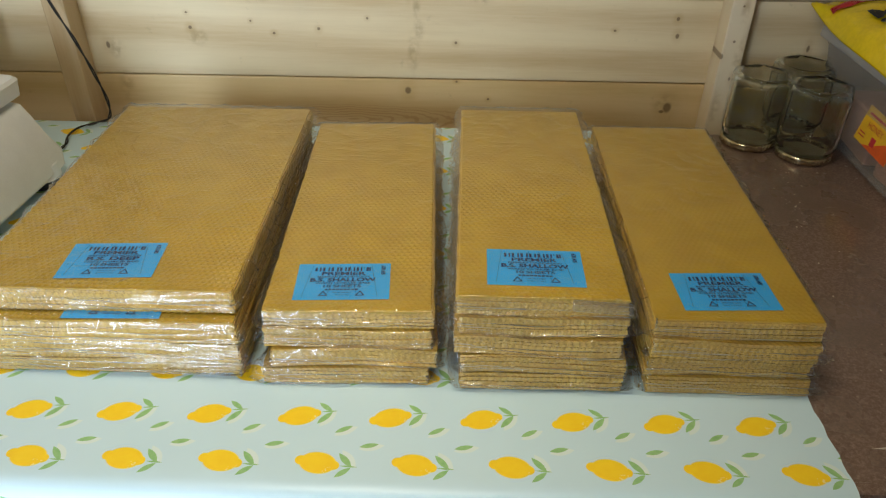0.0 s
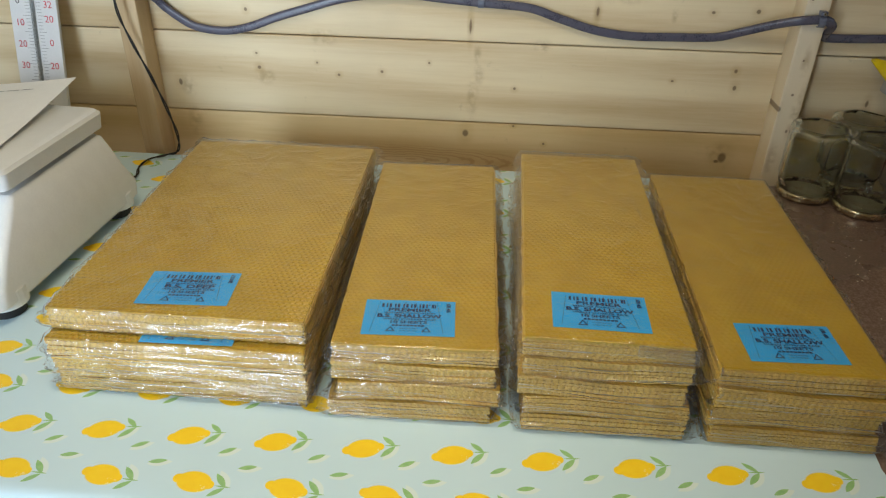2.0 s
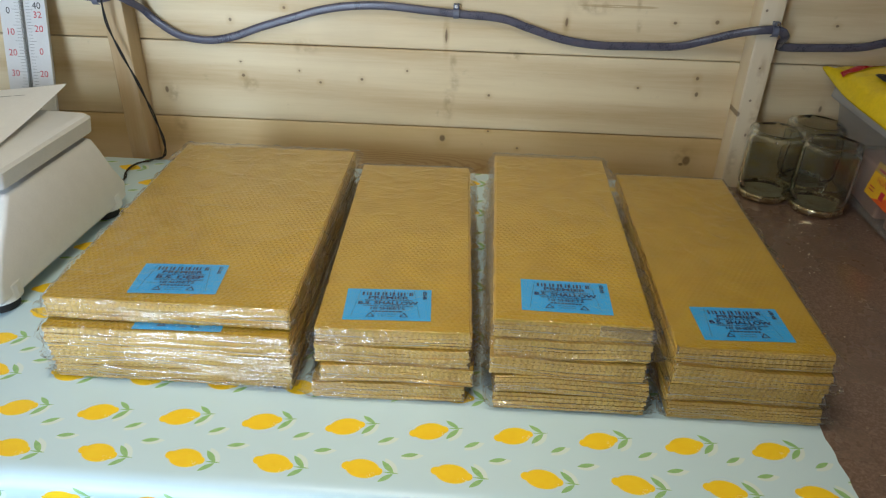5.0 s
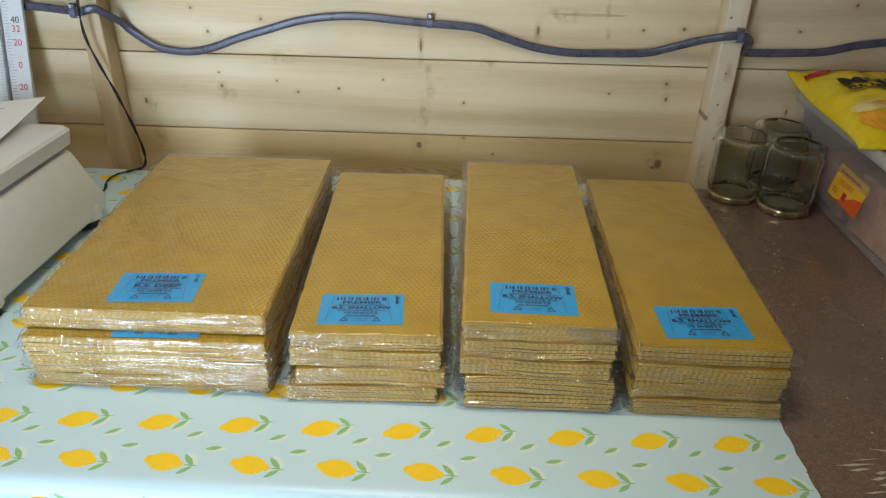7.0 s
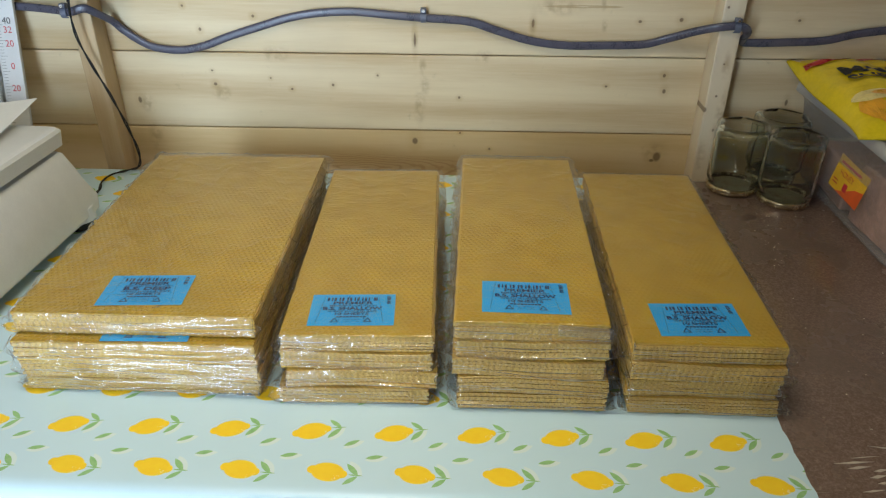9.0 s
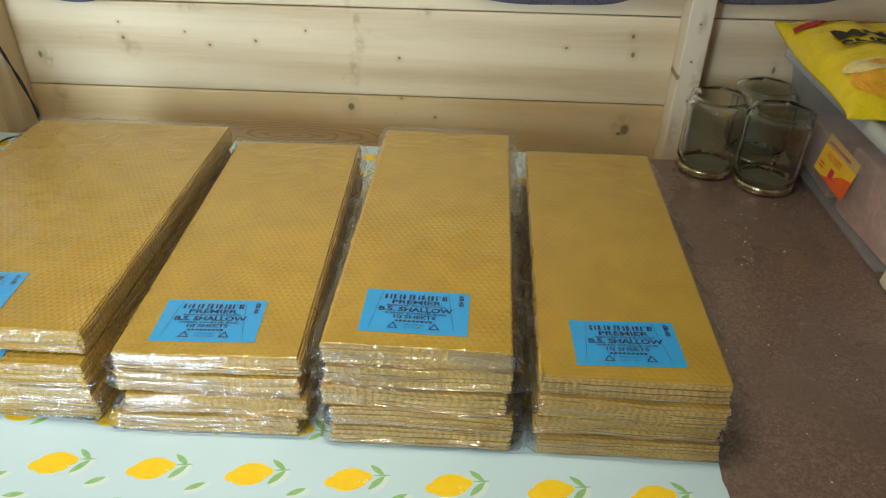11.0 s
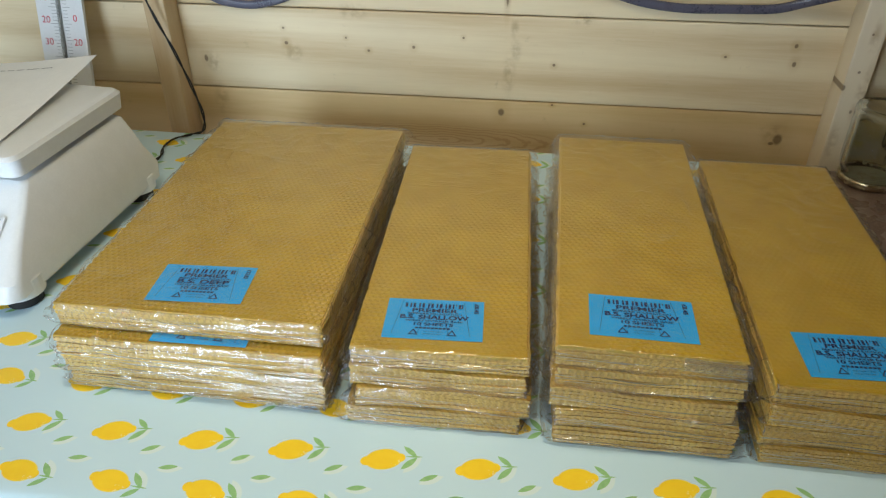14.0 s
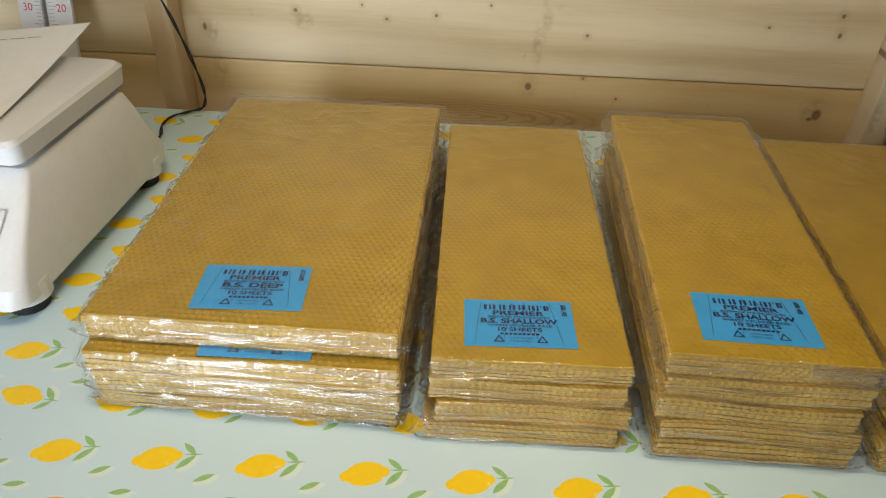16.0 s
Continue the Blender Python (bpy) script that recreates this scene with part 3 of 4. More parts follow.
def sheet_mesh(w, l, t, seed, k_pack=0):
    """One wax sheet: thin, its rim rippled by the pressed cells."""
    rnd = random.Random(seed)
    nx, ny = int(w / 0.0018), 60
    rim = [(-w / 2 + w * i / nx, -l / 2) for i in range(nx)] + [(w / 2, -l / 2 + l * i / ny) for i in range(ny)]
    rim += [(w / 2 - w * i / 12, l / 2) for i in range(12)] + [(-w / 2, l / 2 - l * i / ny) for i in range(ny)]
    ph = rnd.uniform(0, 6)
    ring = []
    for k, (x, y) in enumerate(rim):
        wave = 0.00045 * math.sin(2 * math.pi * (x + y) / 0.0054 + ph) + 0.0008 * noise.noise((x * 22, y * 22, seed * 1.7)) + bow(x, y, w, l, k_pack)
        out = 0.0010 * noise.noise((x * 60, y * 60, seed * 3.1)) + 0.00035 * math.sin(2 * math.pi * x / 0.0054 + ph)
        ring.append((x + (out if abs(x) >= w / 2 - 1e-6 else 0), y + (out if abs(y) >= l / 2 - 1e-6 else 0), wave))
    bm = loft([[(x, y, z) for x, y, z in ring], [(x, y, z + t * 1.34) for x, y, z in ring]])
    me = bpy.data.meshes.new("wax_sheet")
    bm.to_mesh(me)
    bm.free()
    me.materials.append(WAX_EDGE)
    return me


def embossed_mesh(w, l, t, depth, seed, k_pack=0):
    """The top sheet, with the six-sided worker cells pressed into its face."""
    step = 0.0009
    nx, ny = int(w / step), int(l / step)
    x = np.linspace(-w / 2, w / 2, nx)
    y = np.linspace(-l / 2, l / 2, ny)
    X, Y = np.meshgrid(x, y)
    a = 0.0054
    r = a * math.sqrt(3) / 2

    def pit(ox, oy):
        dx = (X - ox + a / 2) % a - a / 2
        dy = (Y - oy + r) % (2 * r) - r
        return np.hypot(dx, dy)

    d = np.minimum(pit(0, 0), pit(a / 2, r))
    q = np.clip((a * 0.46 - d) / (a * 0.26), 0, 1)
    z = -depth * q * q * (3 - 2 * q)
    soft = np.array([[noise.noise((px * 14, py * 14, seed)) for px in x[::8]] for py in y[::8]])
    soft = np.kron(soft, np.ones((8, 8)))[:ny, :nx]
    z = z * np.clip(0.9 + 0.7 * soft, 0.2, 1.2) * np.clip((0.62 - 2 * Y / l) / 0.9, 0.14, 1.0)
    z[0, :] -= 0.0004
    z[-1, :] -= 0.0004
    U, V = 2 * X / w, 2 * Y / l
    sag = 0.0 * X if k_pack == 0 else 0.0010 * np.sin(2.1 * U + 1.9 * k_pack) * (0.6 - 0.4 * V) + 0.0007 * np.cos(1.3 * U * k_pack + k_pack) - 0.0008 * U * U * (k_pack % 2)
    verts = np.stack([X, Y, z + t + sag], -1).reshape(-1, 3)
    i = np.arange((ny - 1) * nx).reshape(ny - 1, nx)[:, :-1].ravel()
    faces = np.stack([i, i + 1, i + nx + 1, i + nx], -1)
    verts, faces = verts.tolist(), faces.tolist()
    rim = list(range(nx)) + list(range(2 * nx - 1, ny * nx, nx)) + list(range(ny * nx - 2, (ny - 1) * nx - 1, -1)) + list(range((ny - 2) * nx, 0, -nx))
    base = len(verts)
    verts += [(verts[k][0], verts[k][1], verts[k][2] - t) for k in rim]
    m = len(rim)
    faces += [(rim[(k + 1) % m], rim[k], base + k, base + (k + 1) % m) for k in range(m)]
    faces.append([base + k for k in range(m)][::-1])
    me = bpy.data.meshes.new("pressed_sheet")
    me.from_pydata(verts, [], faces)
    me.materials.append(WAX)
    me.polygons.foreach_set("use_smooth", [True] * (ny - 1) * (nx - 1) + [False] * (m + 1))
    return me


def wrapper_mesh(w, l, h, seed, loose=1.0, slack=0.0, dense=1, arc=None, k_pack=0):
    """A film sleeve drawn round the sheets: folds along the front, bunched ends at the two long sides."""
    hl, hh, rc = l / 2 + 0.0026, h / 2 + 0.0002, 0.0032
    prof = []
    for k in range(31):
        prof.append((-hl, -hh + rc + (2 * hh - 2 * rc) * k / 30, "f"))
    for k in range(1, 4):
        a = k / 4 * math.pi / 2
        prof.append((-hl + rc * (1 - math.cos(a)), hh - rc + rc * math.sin(a), "t"))
    nt, nc = (130, 80) if dense > 1 else (40, 44)
    for k in range(nt):
        prof.append((-hl + rc + (2 * hl - 2 * rc) * k / (nt - 1), hh, "t"))
    for k in range(7):
        prof.append((hl, hh - rc - (2 * hh - 2 * rc) * k / 6, "b"))
    for k in range(10):
        prof.append((hl - rc - (2 * hl - 2 * rc) * k / 9, -hh, "d"))
    hw = w / 2
    cols = [(-hw - 0.0008 + (2 * hw + 0.0016) * i / nc, 1.0, 0) for i in range(nc + 1)]
    left = [(-hw - e, s, 1) for e, s in ((0.0085, 0.30), (0.0065, 0.45), (0.0045, 0.66), (0.0025, 0.88))]
    right = [(hw + e, s, 1) for e, s in ((0.0025, 0.88), (0.0045, 0.66), (0.0065, 0.45), (0.0085, 0.30))]
    rnd = random.Random(seed)
    folds = [(rnd.uniform(-0.85, 0.9) * hh, rnd.uniform(-0.03, 0.03), rnd.uniform(-0.6, 0.3) * w, rnd.uniform(0.35, 1.0) * w, rnd.uniform(0.0006, 0.0017), rnd.uniform(0.0007, 0.0019)) for _ in range(int(3 + 3 * loose))]
    rings = []
    for x, s, end in left + cols + right:
        ring = []
        for y, z, tag in prof:
            nz = noise.noise((x * 9 + seed * 5, y * 20, z * 160 + seed))
            ridge = 1 - abs(noise.noise((x * 7 + seed * 3, z * 330, seed * 2.3 + y)))
            yy, zz = y, z
            if tag == "f":
                yy -= loose * (0.0011 * max(0, nz + 0.2) + 0.0021 * max(0, ridge - 0.80) * 5 * 0.35)
                for fz, fs, fx, fl, fa, fw in folds:
                    if fx < x < fx + fl:
                        lift = math.sin(math.pi * (x - fx) / fl) ** 0.5
                        yy -= loose * fa * 1.4 * lift * math.exp(-((z - fz - fs * x) / fw) ** 2)
            elif tag == "t":
                ridge2 = 1 - abs(noise.noise((x * 34 + y * 15 + seed, y * 22 - x * 12, seed)))
                zz += 0.0007 + loose * (0.0004 * max(0, nz) + 0.0100 * max(0, ridge2 - 0.91))
                if dense > 1:
                    edge = max(abs(x) / hw, abs(y) / hl) ** 3
                    fold = 1 - abs(noise.noise((x * 55 - y * 38 + seed, x * 20 + y * 30, seed * 1.3)))
                    zz += 0.0090 * max(0, fold - 0.90) * edge * loose
                    cxn, cyn = x + hw, y + hl
                    far = math.hypot(cxn, cyn)
                    if loose > 1.5:
                        zz += 0.0007 * max(0.0, math.sin(26 * math.atan2(cyn, cxn) + 2.0 * noise.noise((x * 12, y * 12, 3)))) ** 3 * math.exp(-((far - 0.075) / 0.05) ** 2)
                    if arc:
                        rad = math.hypot(x - arc[0], (y - arc[1]) * 0.62)
                        side = max(0.0, math.cos(math.atan2(y - arc[1], x - arc[0]) - arc[3]))
                        zz += 0.0022 * side * math.exp(-((rad - arc[2]) / 0.0042) ** 2)
                yy += slack * max(0, y / hl) ** 8
            elif tag == "b":
                yy += 0.001 * max(0, nz) + slack
            if end:
                crumple = noise.noise((x * 300, y * 95 + seed * 7, z * 120))
                zz = zz * s + 0.0042 * crumple
                xx = x + 0.0065 * noise.noise((y * 70 + seed * 11, z * 90, x * 50)) * (1 if x > 0 else -1)
                yy = yy * (1 - 0.004 * (1 - s))
                zz = max(-hh, min(zz, hh + 0.0006))
            else:
                xx = x
            ring.append((xx, yy, zz + h / 2 + bow(x, y, w, l, k_pack)))
        rings.append(ring)
    bm = loft(rings, True, False)
    me = bpy.data.meshes.new("film_wrapper")
    bm.to_mesh(me)
    bm.free()
    me.materials.append(FILM)
    me.materials.append(FILM_END)
    me.materials.append(FILM_FRONT)
    n, k = len(prof), len(left)
    total = len(rings) - 1
    for f in me.polygons:
        col = f.index // n
        f.material_index = 1 if col < k or col >= total - k else (2 if f.index % n < 33 else 0)
    me.polygons.foreach_set("use_smooth", [True] * len(me.polygons))
    return me


def price_label(parent, m, size_name, price, seed):
    """The blue paper slip with its print; the maker's name and address stay plain bars."""
    w, d = 0.0755, 0.0475
    rnd = random.Random(seed)
    bm = box(-w / 2, w / 2, -d / 2, d / 2, 0, 0.0003)
    bmesh.ops.transform(bm, matrix=m, verts=bm.verts[:])
    slip = part("blue_slip", bm, LABEL, parent, "sky blue paper slip with dark print")
    z = 0.0006

    def at(x, y):
        return m @ pose(x, y, z)

    rects, x = [], -0.0242
    for k, cw in enumerate((0.0062, 0.0070, 0.0070, 0.0066, 0.0070, 0.0058, 0.0022, 0.0048)):
        if k == 6:
            rects.append((x + 0.0004, x + 0.0012, 0.0164, 0.0184))
        else:
            rects += [(x + 0.0003, x + 0.0022, 0.0130, 0.0184), (x + cw - 0.0022, x + cw - 0.0009, 0.0130, 0.0184)]
        x += cw
    bm = bars(rects, z)
    bmesh.ops.transform(bm, matrix=m, verts=bm.verts[:])
    part("maker_mark", bm, INK, slip)
    lettering("print_line", "PREMIER", 0.0062, at(0.0, 0.0095), INK, slip, 0.036, 0.00018)
    lettering("print_line", "BEESWAX FOUNDATION", 0.0029, at(0.0, 0.0054), INK, slip, 0.042, 0.00006)
    lettering("print_line", size_name, 0.0066, at(0, 0.0012), INK, slip, 0.053 if len(size_name) > 9 else 0.042, 0.00024)
    lettering("print_line", "WIRED WORKER BASE", 0.0030, at(0.0, -0.0032), INK, slip, 0.044, 0.00006)
    lettering("print_line", "10 SHEETS", 0.0050, at(0.0, -0.0071), INK, slip, 0.030, 0.00014)
    lettering("print_line", "THIS PACKAGING", 0.0020, at(0.0, -0.0155), INK, slip, 0.015)
    lettering("print_line", "IS RECYCLABLE", 0.0020, at(0.0, -0.0184), INK, slip, 0.014)
    lettering("print_line", price, 0.0046, m @ pose(0.0318, 0.0140, z, 0, 0, -90), INK, slip, 0.0125, 0.0002)
    bm = bars([(-0.0135 + 0.0030 * k, -0.0113 + 0.0030 * k, -0.0125, -0.0105) for k in range(9)], z)
    bmesh.ops.transform(bm, matrix=m, verts=bm.verts[:])
    part("address_bars", bm, INK, slip)
    for s in (-1, 1):
        bm = bmesh.new()
        ring = lambda r: [(s * 0.0145 + r * math.cos(radians(90 + 120 * k)), -0.0172 + r * math.sin(radians(90 + 120 * k)), z) for k in range(3)]
        o, i = [bm.verts.new(p) for p in ring(0.0046)], [bm.verts.new(p) for p in ring(0.0027)]
        for k in range(3):
            bm.faces.new((o[k], o[(k + 1) % 3], i[(k + 1) % 3], i[k]))
        bmesh.ops.transform(bm, matrix=m, verts=bm.verts[:])
        part("recycling_mark", bm, INK, slip)
    # the wires of the sheet show through as thin lines
    bm = bmesh.new()
    for xa, xb in ((-0.026, -0.031), (-0.004, -0.012), (0.004, 0.012), (0.022, 0.028)):
        bm.faces.new([bm.verts.new((px, py, z + 0.0001)) for px, py in ((xa, 0.021), (xa + 0.0003, 0.021), (xb + 0.0003, -0.020), (xb, -0.020))])
    bmesh.ops.transform(bm, matrix=m, verts=bm.verts[:])
    part("wire_lines", bm, INK, slip)


SHEETS = {}


def packet(w, l, h, at, turn, seed, top=0.0, label=None, name_words="", loose=1.0, group="", slack=0.0, k_pack=0):
    """Ten wax sheets in clear film, with a blue slip under the film where one shows."""
    k_pack = 0 if label else k_pack
    p = thing("wax_packet", name_words, "wax foundation packet", at, turn, group)
    rnd = random.Random(seed * 31 + 7)
    t = (h - 0.0007) / 10
    for k in range(10):
        if k == 9 and top:
            me = embossed_mesh(w, l, t, top, seed, k_pack)
            ob = link("pressed_sheet", me, None, p)
        else:
            key = (round(w, 3), round(l, 3), rnd.randrange(4), k_pack)
            if key not in SHEETS:
                SHEETS[key] = sheet_mesh(w, l, 0.0019, hash_of(key), k_pack)
            ob = link("wax_sheet", SHEETS[key], None, p)
            ob.scale = (1, 1, t / 0.0019)
        ob.location = (rnd.uniform(-0.0012, 0.0012), rnd.uniform(-0.0011, 0.0007), 0.0003 + t * k)
    film = link("film_wrapper", wrapper_mesh(w, l, h, seed, loose, slack, 2 if top and label else 1, (0.004, 0.030, 0.043, -0.5) if 'tall' in group and label else None, k_pack), None, p, "clear crinkled cling film with bunched ends")
    if label:
        gx, gy, gturn, words, price = label
        spot = p.matrix_basis.inverted() @ Vector((gx, gy, 0))
        lx, ly, lturn = spot.x, spot.y, gturn - turn
        price_label(p, pose(lx, ly, h - 0.0002, 0, 0, lturn), words, price, seed)
    return p


def hash_of(key):
    return int(key[0] * 1000) * 7 + int(key[1] * 1000) * 3 + key[2]


def stack(cx, cy, w, l, heights, turn, offsets, tops, label, words, group, loose, slack=0.001):
    z = BENCH + 0.0014
    n = len(heights)
    for k, h in enumerate(heights):
        dx, dy, dt = offsets[k]
        last = k == n - 1
        name_words = words if last else words.split(",")[0] + ", stacked under another"
        packet(w, l, h, (cx + dx, cy + dy, z), turn + dt, round((cx + 2) * 100) + k, tops if last else (0.0009 if k == n - 2 and len(label) > 1 else 0),
               label[0] if last else (label[1] if k == n - 2 and len(label) > 1 else None), name_words, loose, group, slack, k)
        z += h


SH = "shrink-wrapped packet of narrow golden beeswax sheets, blue slip on top"
stack(-0.2045, 0.6395, 0.210, 0.343, (0.0195, 0.0200, 0.0205, 0.0210), 0.0,
      ((-0.003, -0.0045, 0.3), (0.001, -0.0095, -0.4), (0.0, -0.0125, 0.2), (0.0, 0.0, 0.0)), 0.0010,
      [(-0.2060, 0.5060, 3.2, "B.S. DEEP", "£13.85"), (-0.1955, 0.4825, 1.5, "B.S. DEEP", "£13.85")],
      "shrink-wrapped packet of wide golden beeswax sheets, blue slip on top", "wide beeswax stack", 1.7, 0.004)
stack(-0.0165, 0.6345, 0.130, 0.340, (0.0165, 0.0170, 0.0172, 0.0173), 1.6,
      ((-0.003, -0.0090, -0.5), (0.002, -0.0065, 0.4), (-0.001, -0.0030, 0.0), (0.0, 0.0, 0.0)), 0.0006,
      [(-0.0205, 0.5015, 3.0, "B.S. SHALLOW", "£8.45")], SH, "middle beeswax stack", 1.1)
stack(0.1375, 0.632, 0.128, 0.342, (0.0170, 0.0174, 0.0176, 0.0178, 0.0180), -0.6,
      ((0.001, -0.0080, 0.8), (0.003, -0.0075, 0.3), (-0.002, -0.0050, 0.2), (0.002, -0.0025, -0.3), (0.0, 0.0, 0.0)), 0.0006,
      [(0.1322, 0.4985, -1.0, "B.S. SHALLOW", "£8.45")], SH, "tall beeswax stack", 1.3, 0.007)
stack(0.286, 0.628, 0.127, 0.340, (0.0170, 0.0178, 0.0182, 0.0186), -0.5,
      ((0.002, -0.0050, 0.2), (-0.002, -0.0025, 0.5), (0.002, -0.0035, -0.3), (0.0, 0.0, 0.0)), 0.0003,
      [(0.2825, 0.4945, 2.2, "B.S. SHALLOW", "£8.45")], SH, "end beeswax stack", 1.1)


flap = tagged(part("film_flap", box(-0.0225, 0.0225, -0.0012, 0.0012, -0.0042, 0.0042, 0.0011), FILM_FRONT), "folded end of clear film on the tall stack", "film flap")
flap.matrix_basis = pose(0.1795, 0.4565, BENCH + 0.0840, -38, 3, -1)


# ---- kitchen scale with its paper ----
def scale_thing():
    s = thing("weighing_scale", "white plastic bench weighing scale with a grey keypad", "weighing scale", (-0.407, 0.66, BENCH), -3.2)
    W_ = 0.30

    def ring(z, right, front, back, r=0.012):
        pts = []
        for cx, cy, a0 in ((right - r, back - r, 0), (-W_ - right + r + 0.02, back - r, 90), (-W_ - right + r + 0.02, front + r, 180), (right - r, front + r, 270)):
            for k in range(5):
                a = radians(a0 + 22.5 * k)
                pts.append((cx + r * math.cos(a), cy + r * math.sin(a), z))
        return pts

    part("body", loft([ring(0.013, 0.004, -0.124, 0.128, 0.020), ring(0.020, 0.010, -0.131, 0.135, 0.016), ring(0.036, 0.010, -0.125, 0.135, 0.012), ring(0.060, 0.003, -0.100, 0.124, 0.010),
                       ring(0.083, -0.004, -0.071, 0.118, 0.008), ring(0.097, -0.012, -0.050, 0.117, 0.007), ring(0.100, -0.016, -0.046, 0.113, 0.006)]), WHITE_PLASTIC, s, "warm white moulded plastic body", True).data.set_sharp_from_angle(angle=radians(24))
    part("tray_support", box(-0.20, -0.08, -0.01, 0.08, 0.1001, 0.104), DARK, s)
    part("tray", loft([ring(0.105, -0.018, -0.050, 0.118, 0.008), ring(0.107, -0.012, -0.054, 0.124, 0.010), ring(0.124, -0.010, -0.057, 0.127, 0.012),
                       ring(0.1275, -0.013, -0.054, 0.124, 0.012), ring(0.129, -0.018, -0.049, 0.119, 0.010)]), WHITE_PLASTIC, s, "white raised weighing tray", True).data.set_sharp_from_angle(angle=radians(24))
    for fx, fy in ((-0.010, -0.098), (-0.010, 0.105), (-0.26, -0.098), (-0.26, 0.105)):
        foot = part("foot", loft([circle(fx, fy, 0.0015, 0.016, 24), circle(fx, fy, 0.0135, 0.016, 24)]), RUBBER, s)
        part("foot_boss", loft([circle(fx, fy, 0.0125, 0.021, 24), circle(fx, fy, 0.030, 0.0215, 24), circle(fx + (-0.002), fy, 0.038, 0.016, 24)]), WHITE_PLASTIC, s)
    # sloping front panel: its plane rises from the front lip to the tray
    a = math.atan2(0.047, 0.054)
    m = pose(-0.055, -0.0985, 0.0620, math.degrees(a), 0, 0)

    def on(name, bm, mat, parent, label=""):
        bmesh.ops.transform(bm, matrix=m, verts=bm.verts[:])
        return part(name, bm, mat, parent, label)

    frame_ = on("panel_frame", box(-0.19, 0.038, -0.029, 0.027, -0.001, 0.0012, 0.0010), WHITE_PLASTIC, s)
    pad = on("keypad", box(-0.184, 0.034, -0.026, 0.0245, 0.0013, 0.0021, 0.0003), GREY_PANEL, s, "grey keypad with silver and dark keys")
    on("display", box(-0.175, -0.06, -0.016, 0.018, 0.0022, 0.0026), DARK, pad)
    for k, x in enumerate((-0.042, -0.016, 0.010)):
        on("key", box(x, x + 0.021, -0.022, -0.003, 0.0022, 0.0034, 0.0004), SILVER, pad)
        bm = bmesh.new()
        for q in ((x - 0.001, x + 0.0225, 0.0005, 0.0015), (x - 0.001, x + 0.0225, 0.0215, 0.0225), (x - 0.001, x, 0.0005, 0.0225), (x + 0.0215, x + 0.0225, 0.0005, 0.0225)):
            box(q[0], q[1], q[2], q[3], 0.0022, 0.0026, bm=bm)
        on("key_outline", bm, YELLOW_LINE, pad)
        on("round_key", loft([circle(x + 0.0107, 0.0115, 0.0022, 0.0080, 24), circle(x + 0.0107, 0.0115, 0.0034, 0.0076, 24)]), DARK, pad)
        bm = bars([(x + 0.0062, x + 0.0152, 0.0140, 0.0155), (x + 0.0100, x + 0.0114, 0.0090, 0.0140)], 0.0036)
        bm.faces.new([bm.verts.new((x + 0.0107 + 0.0028 * math.cos(2 * math.pi * q / 12), 0.0080 + 0.0026 * math.sin(2 * math.pi * q / 12), 0.0036)) for q in range(12)])
        on("key_symbol", bm, PAPER, pad)
        bm = bmesh.new()
        vs = [bm.verts.new((x + 0.0105 + r * math.cos(radians(120 + 300 * q / 20)), -0.0125 + r * math.sin(radians(120 + 300 * q / 20)), 0.0036)) for r in (0.0040, 0.0032) for q in range(21)]
        for q in range(20):
            bm.faces.new((vs[q], vs[q + 1], vs[22 + q], vs[21 + q]))
        on("power_symbol", bm, BLACK_INK, pad)
    return s


scale_thing()


def paper_sheet():
    """A printed list lying on the tray, curling up at its far corner."""
    nx, ny = 24, 30
    verts, faces = [], []
    for j in range(ny + 1):
        for i in range(nx + 1):
            u, v = i / nx, j / ny
            x, y = -0.23 + 0.21 * u, -0.145 + 0.29 * v
            lift = 0.0008 + 0.020 * max(0, (u + v - 1.15)) ** 1.6 + 0.002 * max(0, 0.6 - v) * u
            verts.append((x, y, lift))
    for j in range(ny):
        for i in range(nx):
            a = j * (nx + 1) + i
            faces.append((a, a + 1, a + nx + 2, a + nx + 1))
    me = bpy.data.meshes.new("paper_sheet")
    me.from_pydata(verts, [], faces)
    ob = link("paper_sheet", me, PAPER, smooth=True)
    ob.matrix_basis = pose(-0.434, 0.6935, BENCH + 0.1292, 0, 0, 4)
    tagged(ob, "white printed paper sheet lying on the scale", "paper")
    rnd = random.Random(5)
    lines = [(-0.19, 0.118, 0.13), (-0.20, 0.108, 0.06), (-0.19, 0.035, 0.10)] + [(-0.17 + 0.02 * (k % 2), 0.02 - 0.009 * k, 0.04 + 0.05 * rnd.random()) for k in range(11)]
    bm = bmesh.new()
    for lx, ly, ln in lines:
        x = lx
        while x < min(lx + ln, -0.032):
            wlen = rnd.uniform(0.006, 0.016)
            u0, u1, v = (x + 0.23) / 0.21, (x + wlen + 0.23) / 0.21, (ly + 0.145) / 0.29
            z = lambda u, v: 0.0013 + 0.020 * max(0, (u + v - 1.15)) ** 1.6 + 0.002 * max(0, 0.6 - v) * u
            bm.faces.new([bm.verts.new(p) for p in ((x, ly, z(u0, v)), (x + wlen, ly, z(u1, v)), (x + wlen, ly + 0.0018, z(u1, v + 0.006)), (x, ly + 0.0018, z(u0, v + 0.006)))])
            x += wlen + 0.003
    tagged(part("print_bars", bm, PRINT, ob), kind="stuff")


paper_sheet()


